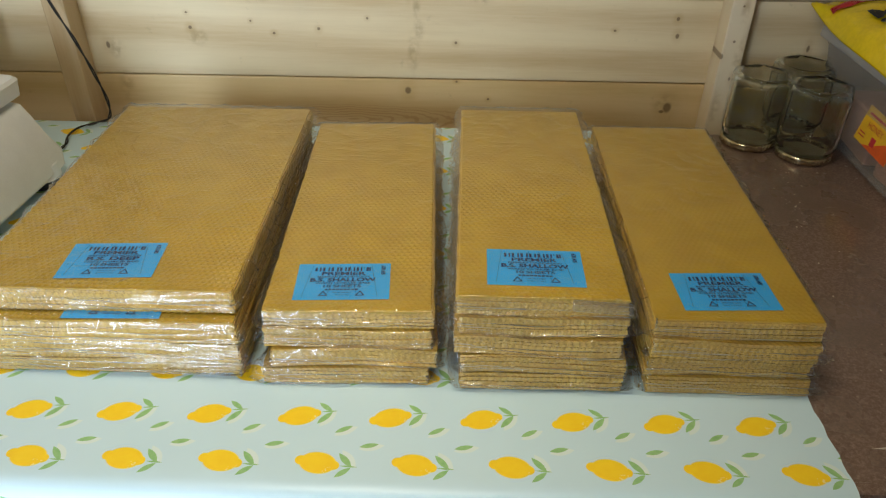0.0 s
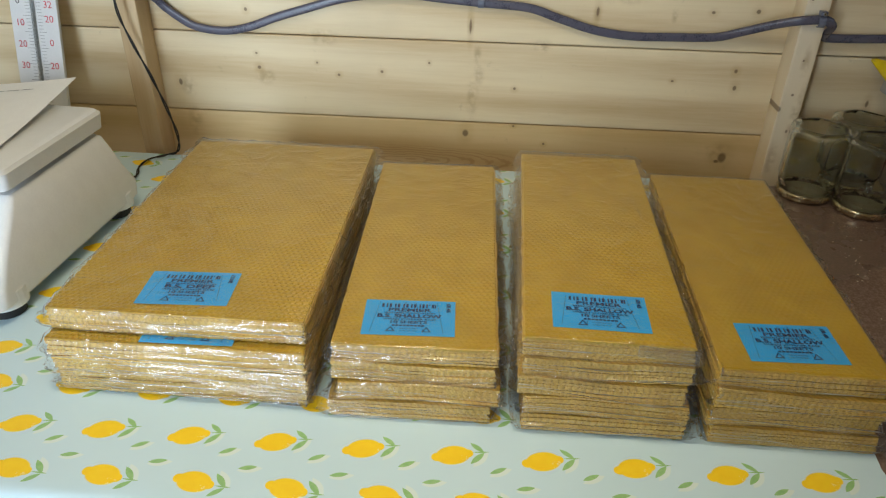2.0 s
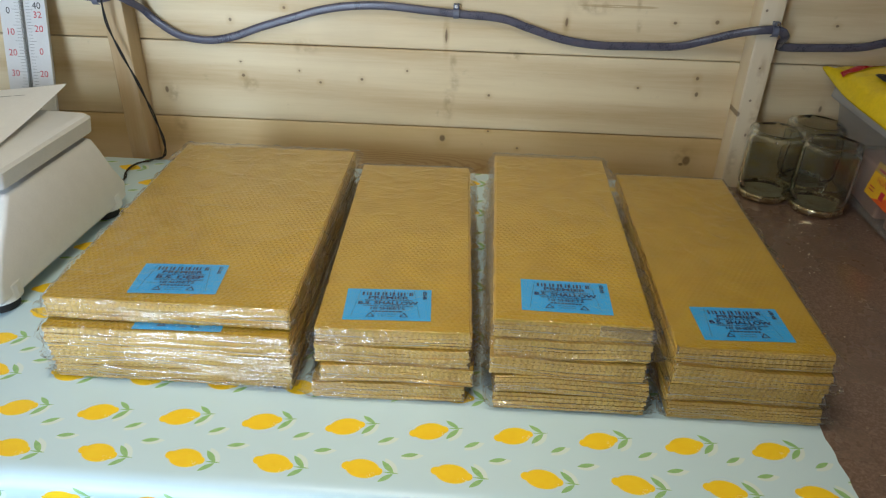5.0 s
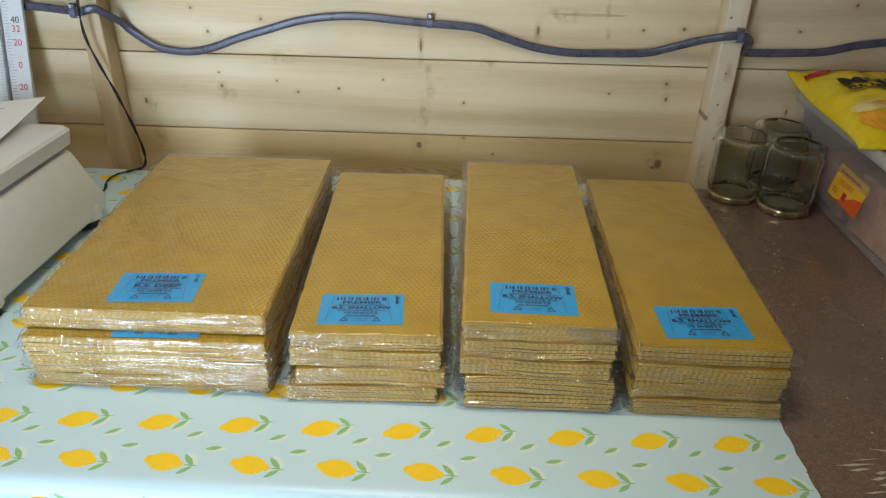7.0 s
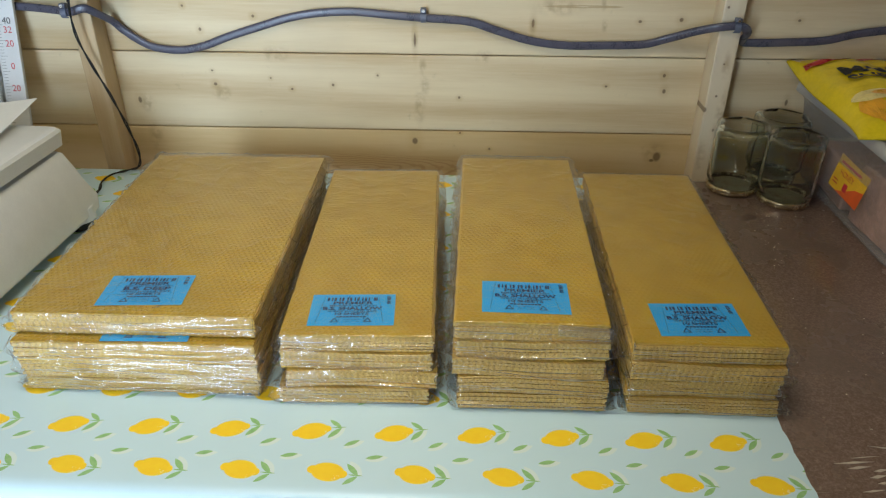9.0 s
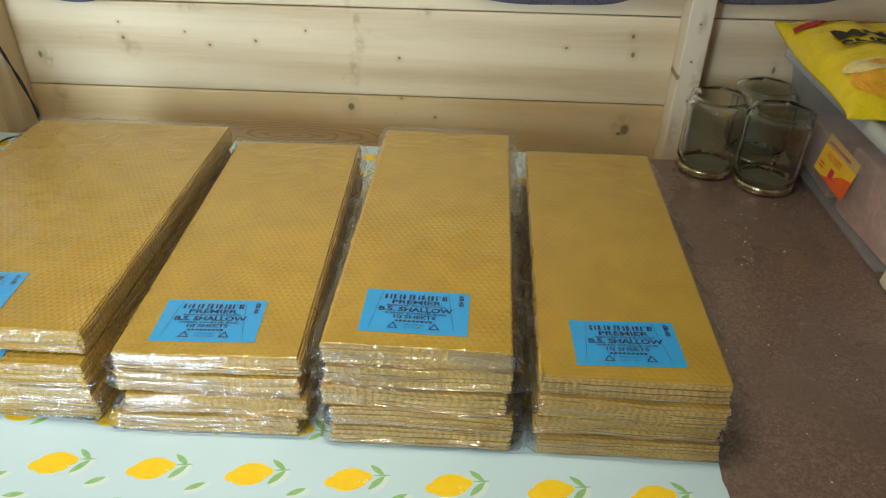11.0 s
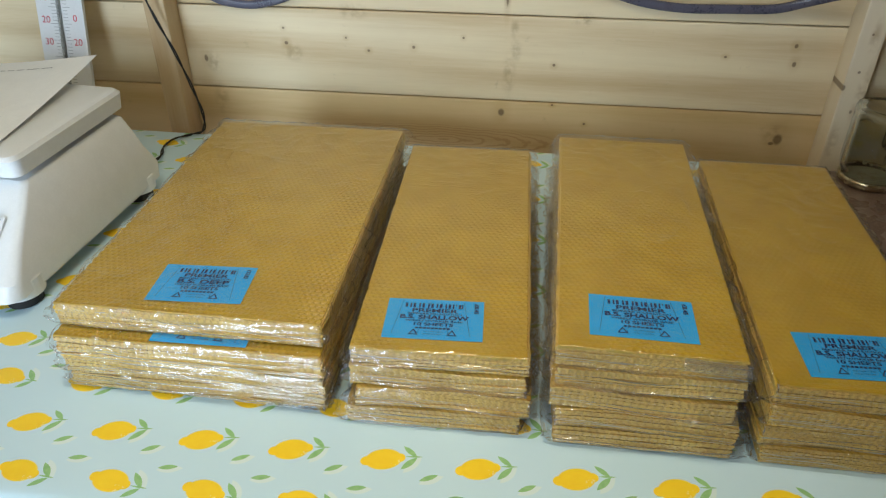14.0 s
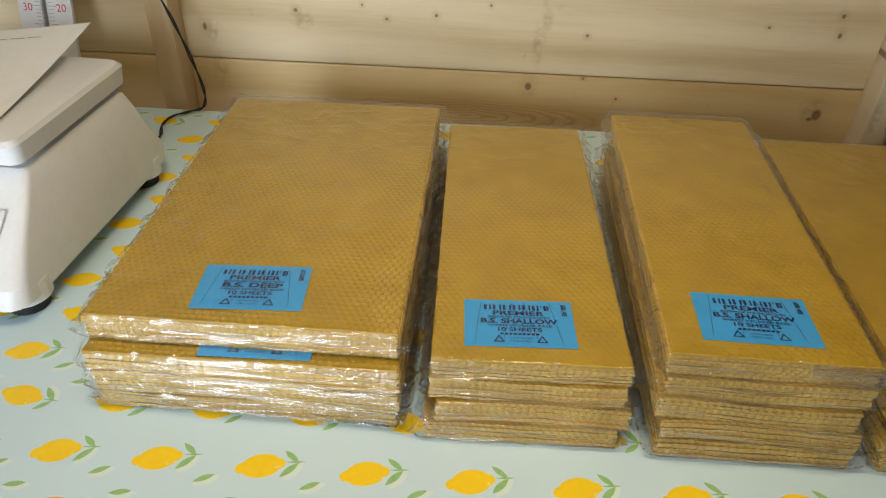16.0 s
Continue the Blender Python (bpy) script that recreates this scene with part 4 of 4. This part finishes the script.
# ---- thermometer board leaning on the wall ----
def thermometer():
    t = thing("wall_thermometer", "white thermometer board with red and black figures, leaning on the wall", "thermometer", (-0.5825, 0.922, BENCH + 0.001))
    lean = pose(0, 0, 0, 90 - 13.5, 0, 0)

    def put(name, bm, mat, parent, label=""):
        bmesh.ops.transform(bm, matrix=lean, verts=bm.verts[:])
        return part(name, bm, mat, parent, label)

    board = put("board", box(-0.0325, 0.0325, 0, 0.30, -0.006, 0, 0.001), WHITE_PLASTIC, t)
    put("glass_tube", loft([[(0.0028 * math.cos(a), y, 0.0016 + 0.0028 * math.sin(a)) for a in (2 * math.pi * k / 10 for k in range(10))] for y in (0.03, 0.29)]), GLASS, t)
    put("groove", box(-0.0012, 0.0012, 0.03, 0.29, 0.0001, 0.0007), PRINT, t)
    ticks = []
    for k in range(60):
        y = 0.04 + 0.0042 * k
        ln = 0.010 if k % 5 == 0 else 0.006
        ticks += [(-0.005 - ln, -0.005, y, y + 0.0006), (0.005, 0.005 + ln, y, y + 0.0006)]
    put("tick_marks", bars(ticks, 0.0003), PRINT, t)
    zero = 0.152
    for v, y, red in ((30, 0.122, 1), (20, 0.150, 1), (10, 0.178, 1), (0, 0.206, 0), (10, 0.234, 0), (20, 0.262, 0)):
        lettering("figure", str(v), 0.0125, lean @ pose(-0.0205, y, 0.0004), RED_INK if red else BLACK_INK, board)
    for v, y, red in ((20, 0.122, 1), (0, 0.1525, 1), (20, 0.183, 1), (32, 0.2015, 1), (40, 0.2135, 0), (60, 0.244, 0)):
        lettering("figure", str(v), 0.0125, lean @ pose(0.0205, y, 0.0004), RED_INK if red else BLACK_INK, board)


thermometer()


# ---- socket, leads, grey cable ----
def socket():
    s = thing("wall_socket", "white double wall socket box with a black plug", "socket", (-0.4565, 0.962, 1.146))
    part("back_box", box(-0.073, 0.073, -0.012, 0.0005, 0.002, 0.084, 0.003), WHITE_PLASTIC, s)
    part("face_plate", box(-0.074, 0.074, -0.018, -0.0122, 0, 0.086, 0.002), WHITE_PLASTIC, s)
    part("plug", box(0.002, 0.050, -0.040, -0.0182, 0.004, 0.050, 0.007, 3), DARK, s, "black mains plug")


socket()
LEAD_RUN = [(-0.436, 0.935, 1.160), (-0.450, 0.940, 1.144), (-0.453, 0.943, 1.099), (-0.443, 0.946, 1.057), (-0.428, 0.948, 1.014), (-0.4135, 0.948, 0.966), (-0.404, 0.945, 0.928), (-0.406, 0.940, 0.9075),
            (-0.420, 0.931, 0.9045), (-0.437, 0.915, 0.9045), (-0.440, 0.890, 0.9045), (-0.431, 0.862, 0.9050), (-0.428, 0.830, 0.911), (-0.430, 0.808, 0.918)]
lead = thing("mains_lead", "thin black twin lead hanging down to the scale", "cable", (-0.43, 0.9, BENCH))
for phase in (0.0, math.pi):
    run = [p - Vector((-0.43, 0.9, BENCH)) + 0.0011 * Vector((math.cos(0.55 * i + phase), math.sin(0.55 * i + phase), 0.35 * math.sin(0.8 * i + phase))) for i, p in enumerate(spline(LEAD_RUN, 6))]
    part("core", tube(run, 0.0010, 8, 2), RUBBER, lead, "", True)
CABLE_RUN = [(-0.95, 0.989, 1.128), (-0.70, 0.989, 1.127), (-0.558, 0.989, 1.125), (-0.490, 0.976, 1.123), (-0.462, 0.9565, 1.125), (-0.440, 0.9565, 1.130), (-0.428, 0.968, 1.120), (-0.420, 0.988, 1.106),
             (-0.410, 0.993, 1.093), (-0.384, 0.993, 1.075), (-0.363, 0.993, 1.068), (-0.330, 0.993, 1.066), (-0.296, 0.993, 1.073), (-0.261, 0.993, 1.086), (-0.216, 0.993, 1.100), (-0.172, 0.993, 1.113),
             (-0.129, 0.993, 1.120), (-0.081, 0.993, 1.122), (-0.028, 0.993, 1.118), (0.015, 0.993, 1.115), (0.076, 0.993, 1.111), (0.114, 0.993, 1.100), (0.163, 0.993, 1.086), (0.212, 0.993, 1.080),
             (0.265, 0.993, 1.0805), (0.319, 0.991, 1.083), (0.349, 0.986, 1.092), (0.384, 0.970, 1.107), (0.412, 0.957, 1.116), (0.437, 0.9565, 1.117), (0.449, 0.962, 1.108), (0.452, 0.984, 1.092), (0.466, 0.993, 1.087),
             (0.514, 0.993, 1.088), (0.566, 0.993, 1.091), (0.605, 0.993, 1.100), (0.647, 0.993, 1.106), (0.80, 0.993, 1.122), (1.10, 0.993, 1.12)]


def flat_cable():
    """Flat twin cable: an oval section with a shallow groove along its face."""
    path = spline(CABLE_RUN, 6)
    rings, out = [], Vector((0, -1, 0))
    for i, p in enumerate(path):
        d = (path[min(i + 1, len(path) - 1)] - path[max(i - 1, 0)]).normalized()
        side = d.cross(out).normalized()
        face = side.cross(d)
        ring = []
        for k in range(16):
            a = 2 * math.pi * k / 16
            dent = 0.0009 if k in (4, 12) else (0.0003 if k in (3, 5, 11, 13) else 0.0)
            ring.append(p + side * 0.0056 * math.cos(a) + face * (0.0040 * math.sin(a) - math.copysign(dent, math.sin(a))))
        rings.append(ring)
    return loft(rings)


cable = tagged(part("grey_cable", flat_cable(), CABLE, smooth=True), "flat grey electric cable clipped along the wall", "cable")


def cable_clip(x, y, z, turn):
    c = thing("cable_clip", "small grey plastic cable clip with a steel nail", "cable clip", (x, y, z), turn, "cable clips")
    bm = loft([[(dx, -0.0072 * math.cos(a), 0.0074 * math.sin(a)) for a in (radians(-90 + 20 * k) for k in range(10))] + [(dx, -0.0060 * math.cos(a), 0.0062 * math.sin(a)) for a in (radians(90 - 20 * k) for k in range(10))] for dx in (-0.004, 0.004)])
    part("hook", bm, CLIP, c)
    part("lug", box(-0.004, 0.004, -0.006, 0.003, 0.0072, 0.0125, 0.001), CLIP, c)
    part("nail", loft([[(0.0022 * math.cos(a), y_, 0.0098 + 0.0022 * math.sin(a)) for a in (2 * math.pi * k / 12 for k in range(12))] for y_ in (-0.0061, -0.0078)]), STEEL, c)


cable_clip(0.015, 0.993, 1.116, 0)
cable_clip(0.431, 0.956, 1.116, 0)
cable_clip(-0.468, 0.958, 1.124, 0)


# ---- upturned jars ----
def jar_parts():
    j = thing("honey_jar", "empty six-sided glass honey jar standing upside down on its lid", "jar", (0.456, 0.921, BENCH), 12, "upturned honey jars")

    def hexa(z, r, rr=0.008):
        """A rounded six-sided ring; each flat is held straight by two points near its ends."""
        pts = []
        for k in range(6):
            a = radians(60 * k)
            cx, cy = (r - rr) * math.cos(a), (r - rr) * math.sin(a)
            arc = [(cx + rr * math.cos(a + radians(-30 + 15 * q)), cy + rr * math.sin(a + radians(-30 + 15 * q))) for q in range(5)]
            g = 0.10 * (r - rr)
            before = (arc[0][0] + g * math.sin(a - radians(30)), arc[0][1] - g * math.cos(a - radians(30)))
            after = (arc[4][0] - g * math.sin(a + radians(30)), arc[4][1] + g * math.cos(a + radians(30)))
            pts += [(x, y, z) for x, y in [before] + arc + [after]]
        return pts

    def rnd(z, r):
        return [(r * math.cos(radians(60 * k + d)), r * math.sin(radians(60 * k + d)), z) for k in range(6) for d in (-26, -19, -10, 0, 10, 19, 26)]

    outer = [rnd(0.0098, 0.0300), rnd(0.0135, 0.0305), hexa(0.0180, 0.0375, 0.018), hexa(0.0225, 0.0398), hexa(0.0245, 0.0400), hexa(0.0860, 0.0400), hexa(0.0880, 0.0399),
             hexa(0.0920, 0.0385), hexa(0.0938, 0.0365, 0.012), rnd(0.0944, 0.0305), rnd(0.0950, 0.0296), rnd(0.0944, 0.0286), rnd(0.0930, 0.0275)]
    inner = [rnd(0.0906, 0.0265), hexa(0.0896, 0.0340, 0.012), hexa(0.0860, 0.0372), hexa(0.0845, 0.0374), hexa(0.0260, 0.0374), hexa(0.0240, 0.0370), hexa(0.0195, 0.0350, 0.016), rnd(0.0140, 0.0280), rnd(0.0098, 0.0277)]
    part("glass", loft(outer + inner, True, False), GLASS, j, "clear greenish glass", True)
    bm = j and loft([circle(0, 0, 0.0002, 0.0325, 48), circle(0, 0, 0.0018, 0.0345, 48), circle(0, 0, 0.0078, 0.0345, 48), circle(0, 0, 0.0092, 0.0335, 48), circle(0, 0, 0.0094, 0.0308, 48), circle(0, 0, 0.0030, 0.0300, 48)])
    lid = part("lid", bm, BRASS_LID, j, "pale gold screw lid", True)
    part("liner", loft([circle(0, 0, 0.0032, 0.0265, 40), circle(0, 0, 0.0046, 0.0265, 40), circle(0, 0, 0.0050, 0.0255, 40)]), LINER, lid, "pale liner seen through the glass")
    return j


jar = jar_parts()
copy_thing(jar, pose(0.5155, 0.884, BENCH, 0, 0, 2))
copy_thing(jar, pose(0.5235, 0.9585, BENCH, 0, 0, 20))


# ---- plastic tub, its contents, the wipes on its lid ----
def tub():
    t = thing("storage_tub", "cloudy clear plastic storage tub with a lid", "storage tub", (0.70, 0.83, BENCH))

    def ring(z, hw, hl, r=0.02):
        pts = []
        for sx, sy, a0 in ((1, 1, 0), (-1, 1, 90), (-1, -1, 180), (1, -1, 270)):
            for k in range(6):
                a = radians(a0 + 18 * k)
                pts.append((sx * (hw - r) + r * math.cos(a), sy * (hl - r) + r * math.sin(a), z))
        return pts

    part("bin", loft([ring(0.002, 0.134, 0.130), ring(0.010, 0.138, 0.135), ring(0.118, 0.153, 0.150), ring(0.126, 0.157, 0.154)], True, False), TUB, t, "cloudy see-through plastic", True)
    part("bin_floor", box(-0.130, 0.130, -0.126, 0.126, 0.001, 0.003), TUB, t)
    part("lid", loft([ring(0.1265, 0.160, 0.157), ring(0.1275, 0.163, 0.160), ring(0.139, 0.162, 0.159), ring(0.141, 0.158, 0.155), ring(0.136, 0.148, 0.145)]), TUB_LID, t, "white cloudy lid", True)
    tag = part("sticker", flat([(-0.039, -0.021), (0.037, -0.023), (0.040, 0.020), (-0.036, 0.022)]), TAG_YELLOW, t, "yellow and orange honey sticker")
    m = pose(-0.1485, -0.026, 0.067) @ Matrix(((0, 0, -1), (-1, 0, 0), (0, 1, 0))).to_4x4() @ pose(0, 0, 0, -8.0, 0, 0)
    tag.matrix_basis = m
    low = part("sticker_foot", flat([(-0.02, -0.0215), (0.037, -0.0229), (0.039, 0.000), (0.020, -0.004), (0.0, -0.015)], 0.0003), TAG_RED, tag)
    lettering("sticker_word", "HONEY", 0.0105, pose(-0.006, 0.002, 0.0004), RED_INK, tag, 0.034)
    bm = bars([(-0.030, 0.022, 0.0125, 0.0155), (-0.033, -0.020, -0.014, -0.0125), (-0.033, -0.021, -0.010, -0.0085), (-0.006, 0.004, -0.016, -0.006)], 0.0004)
    part("sticker_mark", bm, RED_INK, tag)


tub()
blocks = thing("wax_blocks", "pinkish brown wrapped blocks inside the tub", "packets", (0.70, 0.83, BENCH + 0.0035))
for bx, by, bw, bl, bh, tn in ((-0.070, -0.060, 0.105, 0.115, 0.078, 3), (-0.072, 0.066, 0.10, 0.105, 0.060, -4), (0.055, -0.05, 0.12, 0.13, 0.080, 2), (0.05, 0.08, 0.12, 0.08, 0.060, 0)):
    b = part("block", box(-bw / 2, bw / 2, -bl / 2, bl / 2, 0, bh, 0.006, 3), PINKISH, blocks)
    b.matrix_basis = pose(bx, by, 0, 0, 0, tn)


def wipes():
    """A soft yellow pouch with crimped ends lying across the lid."""
    w = thing("wipes_pouch", "yellow foil pouch of surface wipes with red corner and black words", "wipes pouch", (0.619, 0.867, BENCH + 0.1415), 0)
    nx, ny = 44, 36
    L, D, H = 0.238, 0.195, 0.034

    def lift(u, v):
        return 0.020 * max(0, 1 - 2 * u) ** 3 

    def top(u, v):
        e = max(0, 1 - abs(2 * u - 1) ** 3.2) ** 0.9 * max(0, 1 - abs(2 * v - 1) ** 5) ** 0.55
        e *= 1 + 0.30 * (noise.noise((v * 9, u * 2.5, 4)) * abs(2 * u - 1) ** 1.5 + 0.4 * noise.noise((u * 11, v * 6, 8)))
        return 0.003 + lift(u, v) + H * e * (1 + 0.10 * noise.noise((u * 6, v * 5, 1))) + 0.0022 * noise.noise((u * 22, v * 9, 2)) * e ** 0.3 + (0.0012 * math.sin(v * 60) if u < 0.05 or u > 0.95 else 0)

    verts, faces = [], []
    for lvl in (0, 1):
        for j in range(ny + 1):
            for i in range(nx + 1):
                u, v = i / nx, j / ny
                x, y = -L / 2 + L * u, -D / 2 + D * v
                pinch = 0.94 + 0.09 * abs(2 * u - 1) ** 4
                verts.append((x, y * pinch, top(u, v) if lvl else 0.0004 + lift(u, v)))
    n = (nx + 1) * (ny + 1)
    for j in range(ny):
        for i in range(nx):
            a = j * (nx + 1) + i
            faces.append((a + n, a + n + 1, a + n + nx + 2, a + n + nx + 1))
            faces.append((a, a + nx + 1, a + nx + 2, a + 1))
    rim = [i for i in range(nx + 1)] + [j * (nx + 1) + nx for j in range(1, ny + 1)] + [ny * (nx + 1) + i for i in range(nx - 1, -1, -1)] + [j * (nx + 1) for j in range(ny - 1, 0, -1)]
    for a, b in zip(rim, rim[1:] + rim[:1]):
        faces.append((a, b, b + n, a + n))
    me = bpy.data.meshes.new("pouch")
    me.from_pydata(verts, [], faces)
    turn = pose(0, 0, 0, 0, 0, -91)
    pouch = link("pouch", me, BAG_YELLOW, w, "glossy yellow film", True)
    pouch.matrix_basis = turn

    def drape(name, poly, mat, lift=0.0006, cells=10):
        """A print laid on the pouch's swelling top."""
        bm = bmesh.new()
        f = bm.faces.new([bm.verts.new((x, y, 0)) for x, y in poly])
        bmesh.ops.triangulate(bm, faces=[f])
        bmesh.ops.subdivide_edges(bm, edges=bm.edges[:], cuts=cells, use_grid_fill=True)
        for vv in bm.verts:
            vv.co.z = top(vv.co.x / L + 0.5, vv.co.y / D + 0.5) + lift
        return part(name, bm, mat, pouch)

    drape("red_corner", [(-0.088, -0.090), (-0.072, -0.092), (-0.085, -0.050), (-0.088, 0.000), (-0.105, 0.040), (-0.112, 0.010), (-0.104, -0.050)], BAG_RED)
    drape("orange_oval", [(0.076 + 0.034 * math.cos(2 * math.pi * k / 20), -0.048 + 0.075 * 0.5 * math.sin(2 * math.pi * k / 20)) for k in range(20)], BAG_ORANGE, 0.0006, 3)
    drape("pale_oval", [(0.056 + 0.014 * math.cos(2 * math.pi * k / 20), -0.052 + 0.066 * 0.55 * math.sin(2 * math.pi * k / 20)) for k in range(20)], BAG_PALE, 0.0010, 3)
    for r0, r1 in ((0.0075, 0.0066), (0.0035, 0.0)):
        drape("round_mark", [(0.052 + r0 * math.cos(2 * math.pi * k / 18), 0.012 + r0 * math.sin(2 * math.pi * k / 18)) for k in range(18)] if not r1 else
              [(0.052 + r0 * math.cos(2 * math.pi * k / 18), 0.012 + r0 * math.sin(2 * math.pi * k / 18)) for k in range(19)] + [(0.052 + r1 * math.cos(2 * math.pi * k / 18), 0.012 + r1 * math.sin(2 * math.pi * k / 18)) for k in range(18, -1, -1)], BLACK_INK, 0.0012, 1)
    for text, x, y, size in (("MULTI", -0.026, -0.014, 0.040), ("SURFACE", 0.002, -0.010, 0.029), ("WIPES", 0.023, 0.004, 0.021)):
        ob = lettering("pouch_word", text, size, pose(x, y, 0, 0, 0, 90), BLACK_INK, pouch, None, 0.0008)
        bm = bmesh.new()
        bm.from_mesh(ob.data)
        bmesh.ops.triangulate(bm, faces=bm.faces[:])
        bmesh.ops.subdivide_edges(bm, edges=[e for e in bm.edges if e.calc_length() > 0.004], cuts=4)
        bm.to_mesh(ob.data)
        bm.free()
        for v in ob.data.vertices:
            v.co.z = top(v.co.x / L + 0.5, v.co.y / D + 0.5) + 0.0022
    return w


wipes()


def carton():
    """A small cream tub with tapering sides, pushed against the storage tub."""
    b = thing("cream_carton", "cream plastic carton with a grey print beside the tub", "carton", (0.566, 0.645, BENCH))

    def ring(z, grow, r=0.008):
        pts = []
        for cx, cy, a0 in ((0.085 - r, 0.046 - grow - r, 0), (grow + r, 0.046 - grow - r, 90), (grow + r, -0.046 + grow + r, 180), (0.085 - r, -0.046 + grow + r, 270)):
            pts += [(cx + r * math.cos(radians(a0 + 22.5 * k)), cy + r * math.sin(radians(a0 + 22.5 * k)), z) for k in range(5)]
        return pts

    part("body", loft([ring(0.0, 0.002), ring(0.003, 0.0), ring(0.058, 0.004), ring(0.062, 0.007)]), CREAM, b)
    part("lid", loft([ring(0.0622, 0.003), ring(0.066, 0.002), ring(0.069, 0.005)]), WHITE_PLASTIC, b)
    bm = bmesh.new()
    for k in range(4):
        for q in range(3):
            box(-0.0006, 0.0022, 0.016 + 0.0042 * k, 0.0192 + 0.0042 * k, 0.020 + 0.0045 * q, 0.0232 + 0.0045 * q, bm=bm)
    part("print_mark", bm, PRINT, b)


carton()


# ---- crumbs, glint flakes and worn streaks on the bare board ----
def crumbs():
    rnd = random.Random(11)
    bm = bmesh.new()
    # the first 26 pale flakes stand in for bright reflections by the jars
    for k in range(46):
        if k < 26:
            t = rnd.random()
            cx, cy = 0.478 - 0.035 * t + rnd.gauss(0, 0.006), 0.842 - 0.14 * t + rnd.gauss(0, 0.006)
        else:
            cx, cy = rnd.uniform(0.39, 0.54), rnd.uniform(0.40, 0.84)
        r = rnd.uniform(0.0004, 0.0013)
        a0 = rnd.uniform(0, 6)
        base = [bm.verts.new((cx + r * rnd.uniform(0.6, 1.3) * math.cos(a0 + q * 1.257), cy + r * rnd.uniform(0.6, 1.3) * math.sin(a0 + q * 1.257), BENCH - 0.0008)) for q in range(5)]
        tip = bm.verts.new((cx, cy, BENCH - 0.0008 + r * 0.7))
        for q in range(5):
            bm.faces.new((base[q], base[(q + 1) % 5], tip))
        bm.faces.new(base[::-1])
    tagged(part("glint_crumbs", bm, plain("pale_glint_crumb", (0.70, 0.62, 0.48), 0.2)), "pale crumbs on the bare board, most for glints by the jars", "crumbs", kind="stuff")
    bm = bmesh.new()
    for k in range(24):
        cx, cy = rnd.uniform(0.380, 0.52), rnd.uniform(0.370, 0.43)
        ln, wd, a = rnd.uniform(0.006, 0.030), rnd.uniform(0.0003, 0.0015), rnd.gauss(0.10, 0.10)
        if k < 4:
            cx, cy, ln, wd, a = ((0.380, 0.4025, 0.034, 0.0012, 0.10), (0.402, 0.3885, 0.016, 0.0016, 0.2), (0.390, 0.374, 0.020, 0.0010, 0.15), (0.418, 0.398, 0.030, 0.0010, 0.05))[k]
        dx, dy = math.cos(a) * ln, math.sin(a) * ln
        pts = [(cx, cy), (cx + dx * 0.4, cy + dy * 0.4 - wd), (cx + dx, cy + dy), (cx + dx * 0.5, cy + dy * 0.5 + wd)]
        lo = [bm.verts.new((x, y, BENCH - 0.0009)) for x, y in pts]
        hi = [bm.verts.new((x, y, BENCH - 0.0006)) for x, y in pts]
        bm.faces.new(hi)
        for q in range(4):
            bm.faces.new((lo[q], lo[(q + 1) % 4], hi[(q + 1) % 4], hi[q]))
    tagged(part("scuff_marks", bm, plain("pale_scuff", (0.55, 0.48, 0.40), 0.5)), "pale scuffs worn into the brown board", "scuffs", kind="stuff")


crumbs()
